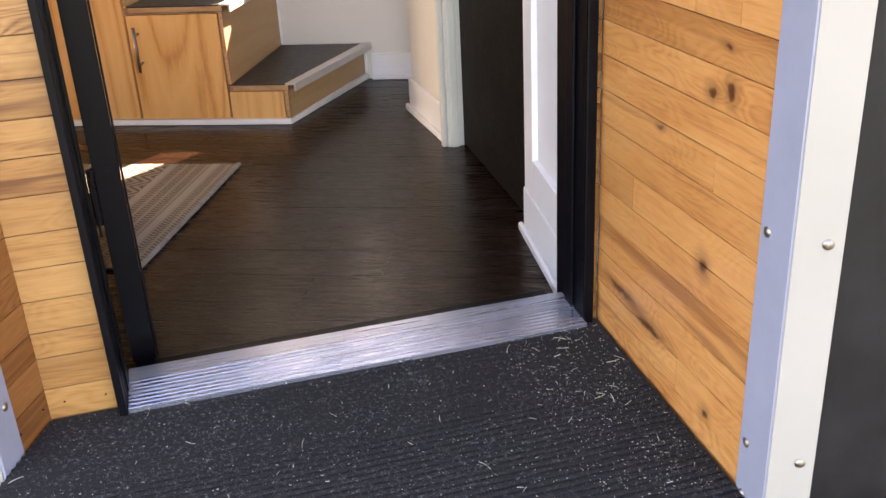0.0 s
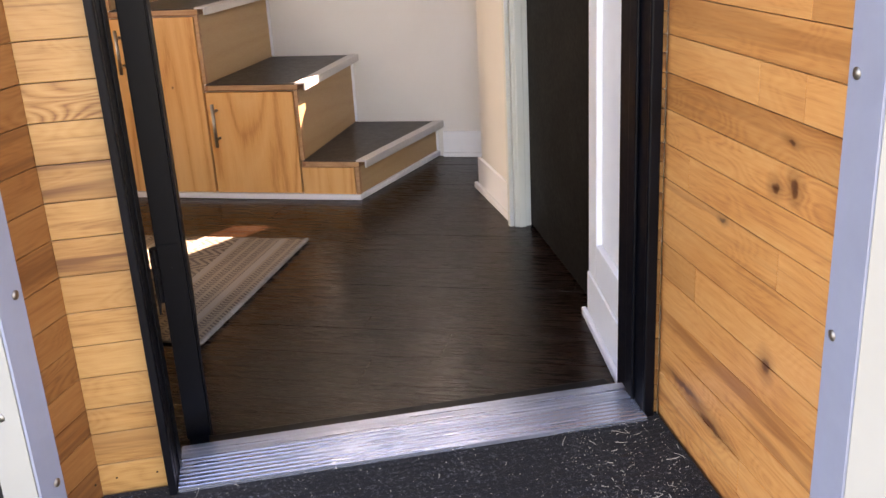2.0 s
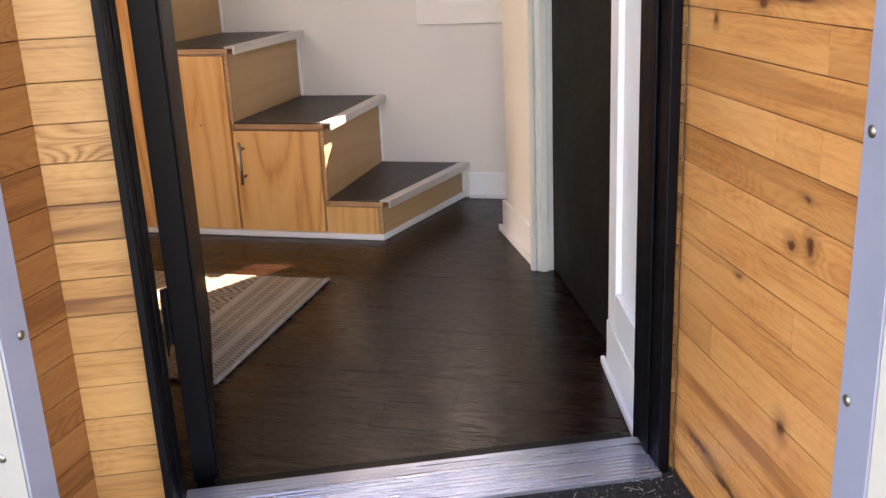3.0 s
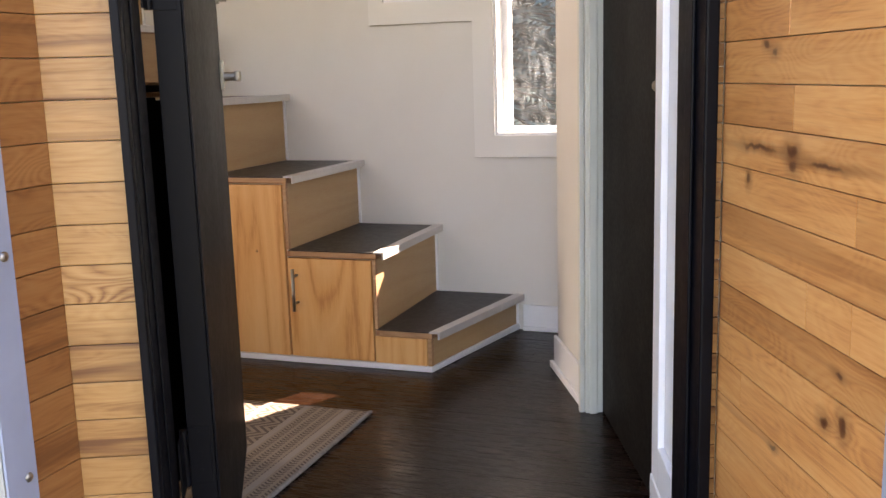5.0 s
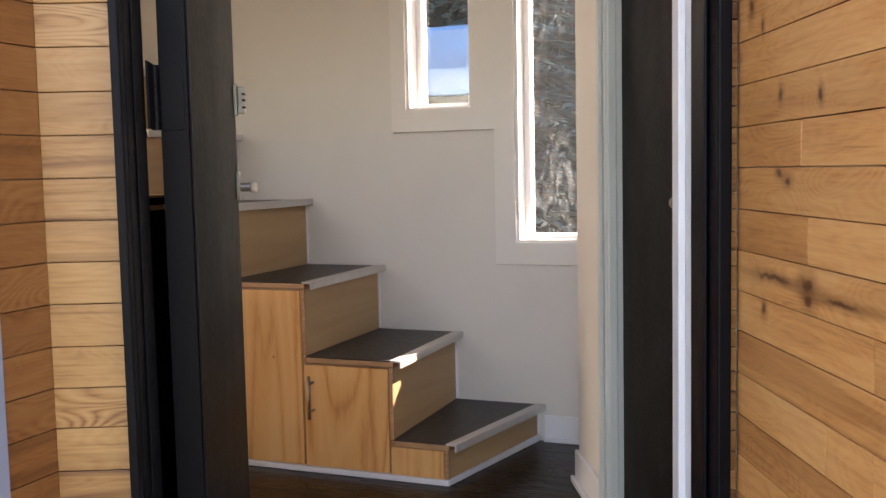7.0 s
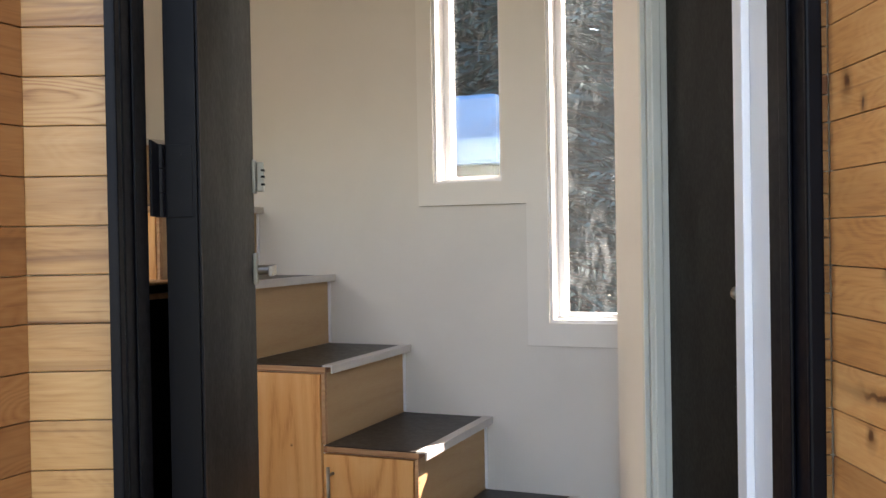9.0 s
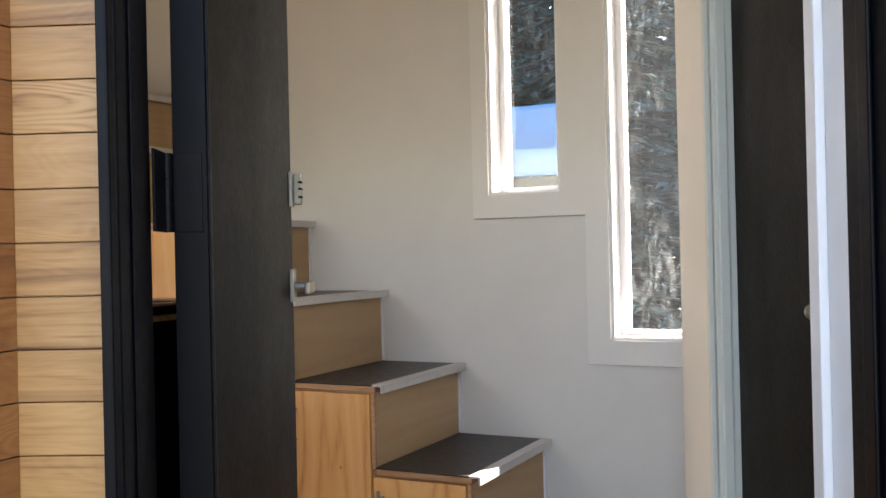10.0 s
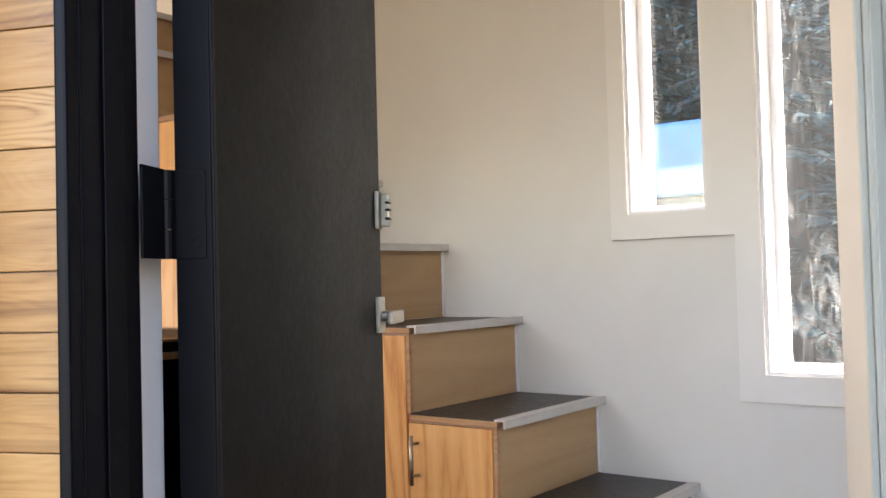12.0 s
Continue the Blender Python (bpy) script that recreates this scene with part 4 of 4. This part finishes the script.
FRONT = upward([0.0, 0.0915, 0.1443, 0.1867, 0.2379, 0.2888, 0.3417, 0.3973, 0.4521, 0.5054, 0.5586, 0.6160, 0.6690, 0.7234, 0.7790, 0.8335, 0.8869, 0.9410, 0.9957, 1.0507, 1.1070, 1.1616, 1.2166], 0.0546)
RIGHT = upward([0.005, 0.061, 0.117, 0.175, 0.235, 0.2893, 0.3445, 0.3955, 0.4490, 0.5030, 0.5560, 0.6100, 0.6660, 0.7225, 0.7755, 0.8295, 0.8830, 0.9370, 0.9895, 1.0430, 1.0980], 0.0538)
# tone, figure and streaks of the strips by course, where they stand out
FRONT_LOOK = {0: (0.66, 0.2, 0), 1: (0.50, 0, 0.5), 2: (0.58, 0.1, 0.3), 3: (0.64, 0, 0.1), 7: (0.50, 0, 0.9), 8: (0.62, 0, 0), 9: (0.40, 0.2, 0.9), 10: (0.66, 0.1, 0.4), 11: (0.52, 1, 0),
              12: (0.64, 0, 0), 13: (0.63, 0, 0.1), 14: (0.62, 0.1, 0), 15: (0.56, 0, 0.4), 16: (0.44, 0.1, 1), 17: (0.52, 0, 0.6), 18: (0.54, 0.1, 0.2), 19: (0.56, 0, 0.1), 20: (0.60, 1, 0), 21: (0.52, 0, 0.2)}
# course of the handle side: joints, counted outwards, and the strips between them from the outer end in
RIGHT_LOOK = {2: ([], [(0.54, 0.3, 0.1)]), 4: ([], [(0.50, 0.2, 0.1)]), 5: ([-0.124], [(0.52, 0.1, 0), (0.36, 0.1, 0.3)]), 6: ([], [(0.47, 0.1, 0.1)]), 7: ([-0.347], [(0.60, 0, 0.1), (0.55, 0.1, 0.5)]),
              8: ([-0.09], [(0.56, 0.1, 0), (0.50, 0.1, 0)]), 9: ([], [(0.53, 0.3, 0)]), 10: ([], [(0.35, 0.3, 0.4)]), 11: ([-0.379, -0.275], [(0.62, 0, 0), (0.68, 0.1, 0.1), (0.62, 0.1, 0.1)]),
              12: ([], [(0.45, 0.1, 0.4)]), 13: ([-0.378], [(0.44, 0.2, 0.2), (0.60, 0, 0)]), 14: ([], [(0.50, 0.4, 0.3)]), 15: ([-0.224], [(0.58, 0.1, 0), (0.40, 0.1, 0.4)]), 16: ([], [(0.44, 0.3, 0.1)]),
              17: ([-0.205], [(0.56, 0, 0.1), (0.46, 0.2, 0.1)]), 18: ([], [(0.41, 0.2, 0.2)]), 19: ([], [(0.53, 0.1, 0)]), 20: ([-0.277], [(0.50, 0, 0), (0.46, 0.3, 0)])}


def board(parent, lo, hi, mat, look_of):
    ob = part("plank", block(lo, hi, 0.0013), mat, parent)
    ob.color = (*look_of, 1.0)


rnd = random.Random(5)
# the left strips take the oak copy with shade in its colour
cl_left = thing("wall_boards_left", pose(CORNER_L.x, CORNER_L.y, 0), "honey-coloured oak strips, coloured darker for the shaded side of the entrance recess", "wall boards", kind="structure")
cl_front = thing("wall_boards_front", ENTRY, "pale oak strips beside the hinge side of the door", "wall boards", kind="structure")
cl_strip = thing("wall_boards_strip", ENTRY, "narrow ends of oak strips beside the door frame", "wall boards", kind="structure")
cl_right = thing("wall_boards_right", ENTRY @ pose(RU, 0, 0, 0, 0, -R_LEAN), "honey-coloured knotty oak strips on the recess wall", "wall boards", kind="structure")
G = 0.0005


def any_look():
    return (rnd.uniform(0.42, 0.62), rnd.choice((0, 0.1, 0.1, 0.6)), rnd.choice((0, 0, 0.2, 0.7)))


for i, (z0, z1) in enumerate(FRONT):
    j = rnd.uniform(-0.0006, 0.0006)
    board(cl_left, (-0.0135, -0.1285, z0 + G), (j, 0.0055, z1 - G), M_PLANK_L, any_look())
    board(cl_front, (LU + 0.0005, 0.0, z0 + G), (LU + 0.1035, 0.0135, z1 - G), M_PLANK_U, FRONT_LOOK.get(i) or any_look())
for i, (z0, z1) in enumerate(RIGHT):
    # short offcuts, two to a course, fill the strip beside the frame
    zm = z0 + (z1 - z0) * rnd.uniform(0.4, 0.6)
    for a, b in ((z0, zm), (zm, z1)):
        board(cl_strip, (0.8780, -0.0005, a + G), (RU - 0.0005, 0.0135, b - G), M_PLANK_U, (rnd.uniform(0.25, 0.55), 0, rnd.choice((0, 0.4, 1))))
    joints, looks = RIGHT_LOOK.get(i, ([rnd.uniform(-0.38, -0.08)] if i % 3 == 1 else [], None))
    cuts = [-0.462, *joints, -0.0008]
    looks = looks or [any_look() for c in cuts[1:]]
    for a, b, lk in zip(cuts, cuts[1:], looks):
        jj = rnd.uniform(-0.0006, 0.0006)
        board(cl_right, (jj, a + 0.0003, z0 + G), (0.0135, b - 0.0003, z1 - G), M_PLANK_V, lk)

# ---- floor boards ----
rnd = random.Random(9)
y = -0.001
row = 0
while y > -2.35:
    x = -2.6 - rnd.uniform(0.0, 0.8)
    while x < 1.2:
        ln = rnd.uniform(0.7, 1.3)
        a, b = max(x, -2.6), min(x + ln, 1.2)
        # the entrance wall cuts the boards off on a slant
        lim = lambda xx: -2.093 + (xx + 0.0) * math.tan(radians(TURN))
        if b - a > 0.05:
            pts = [(a + 0.0004, y - 0.0004), (b - 0.0004, y - 0.0004), (b - 0.0004, y - 0.1236), (a + 0.0004, y - 0.1236)]
            if max(p[1] - lim(p[0]) for p in pts) > 0:
                part("floorboard", prism([(px, max(py, lim(px))) for px, py in pts] if min(p[1] - lim(p[0]) for p in pts) < 0 and max(pts[2][1] - lim(b), pts[0][1] - lim(a)) > 0 and min(pts[0][1] - lim(a), pts[1][1] - lim(b)) > 0.002 else pts, -0.0125, rnd.uniform(-0.0006, 0.0), 0.0007), M_FLOOR, room_floor)
        x += ln
    y -= 0.124
    row += 1

nails = thing("board_nails", ENTRY, "small dark nail heads in the lowest boards", "nails", kind="structure")
for u in (LU + 0.025, LU + 0.085):
    part("nail_head", rod(bmesh.new(), (u, -0.0008, 0.066), (u, 0.0, 0.066), 0.0016, 8), M_DARK, nails)
for v in (-0.012, -0.070):
    part("nail_head", rod(bmesh.new(), (LU + v * 0.435, v, 0.066), (LU + v * 0.435 + 0.0015, v - 0.0006, 0.066), 0.0016, 8), M_DARK, nails)
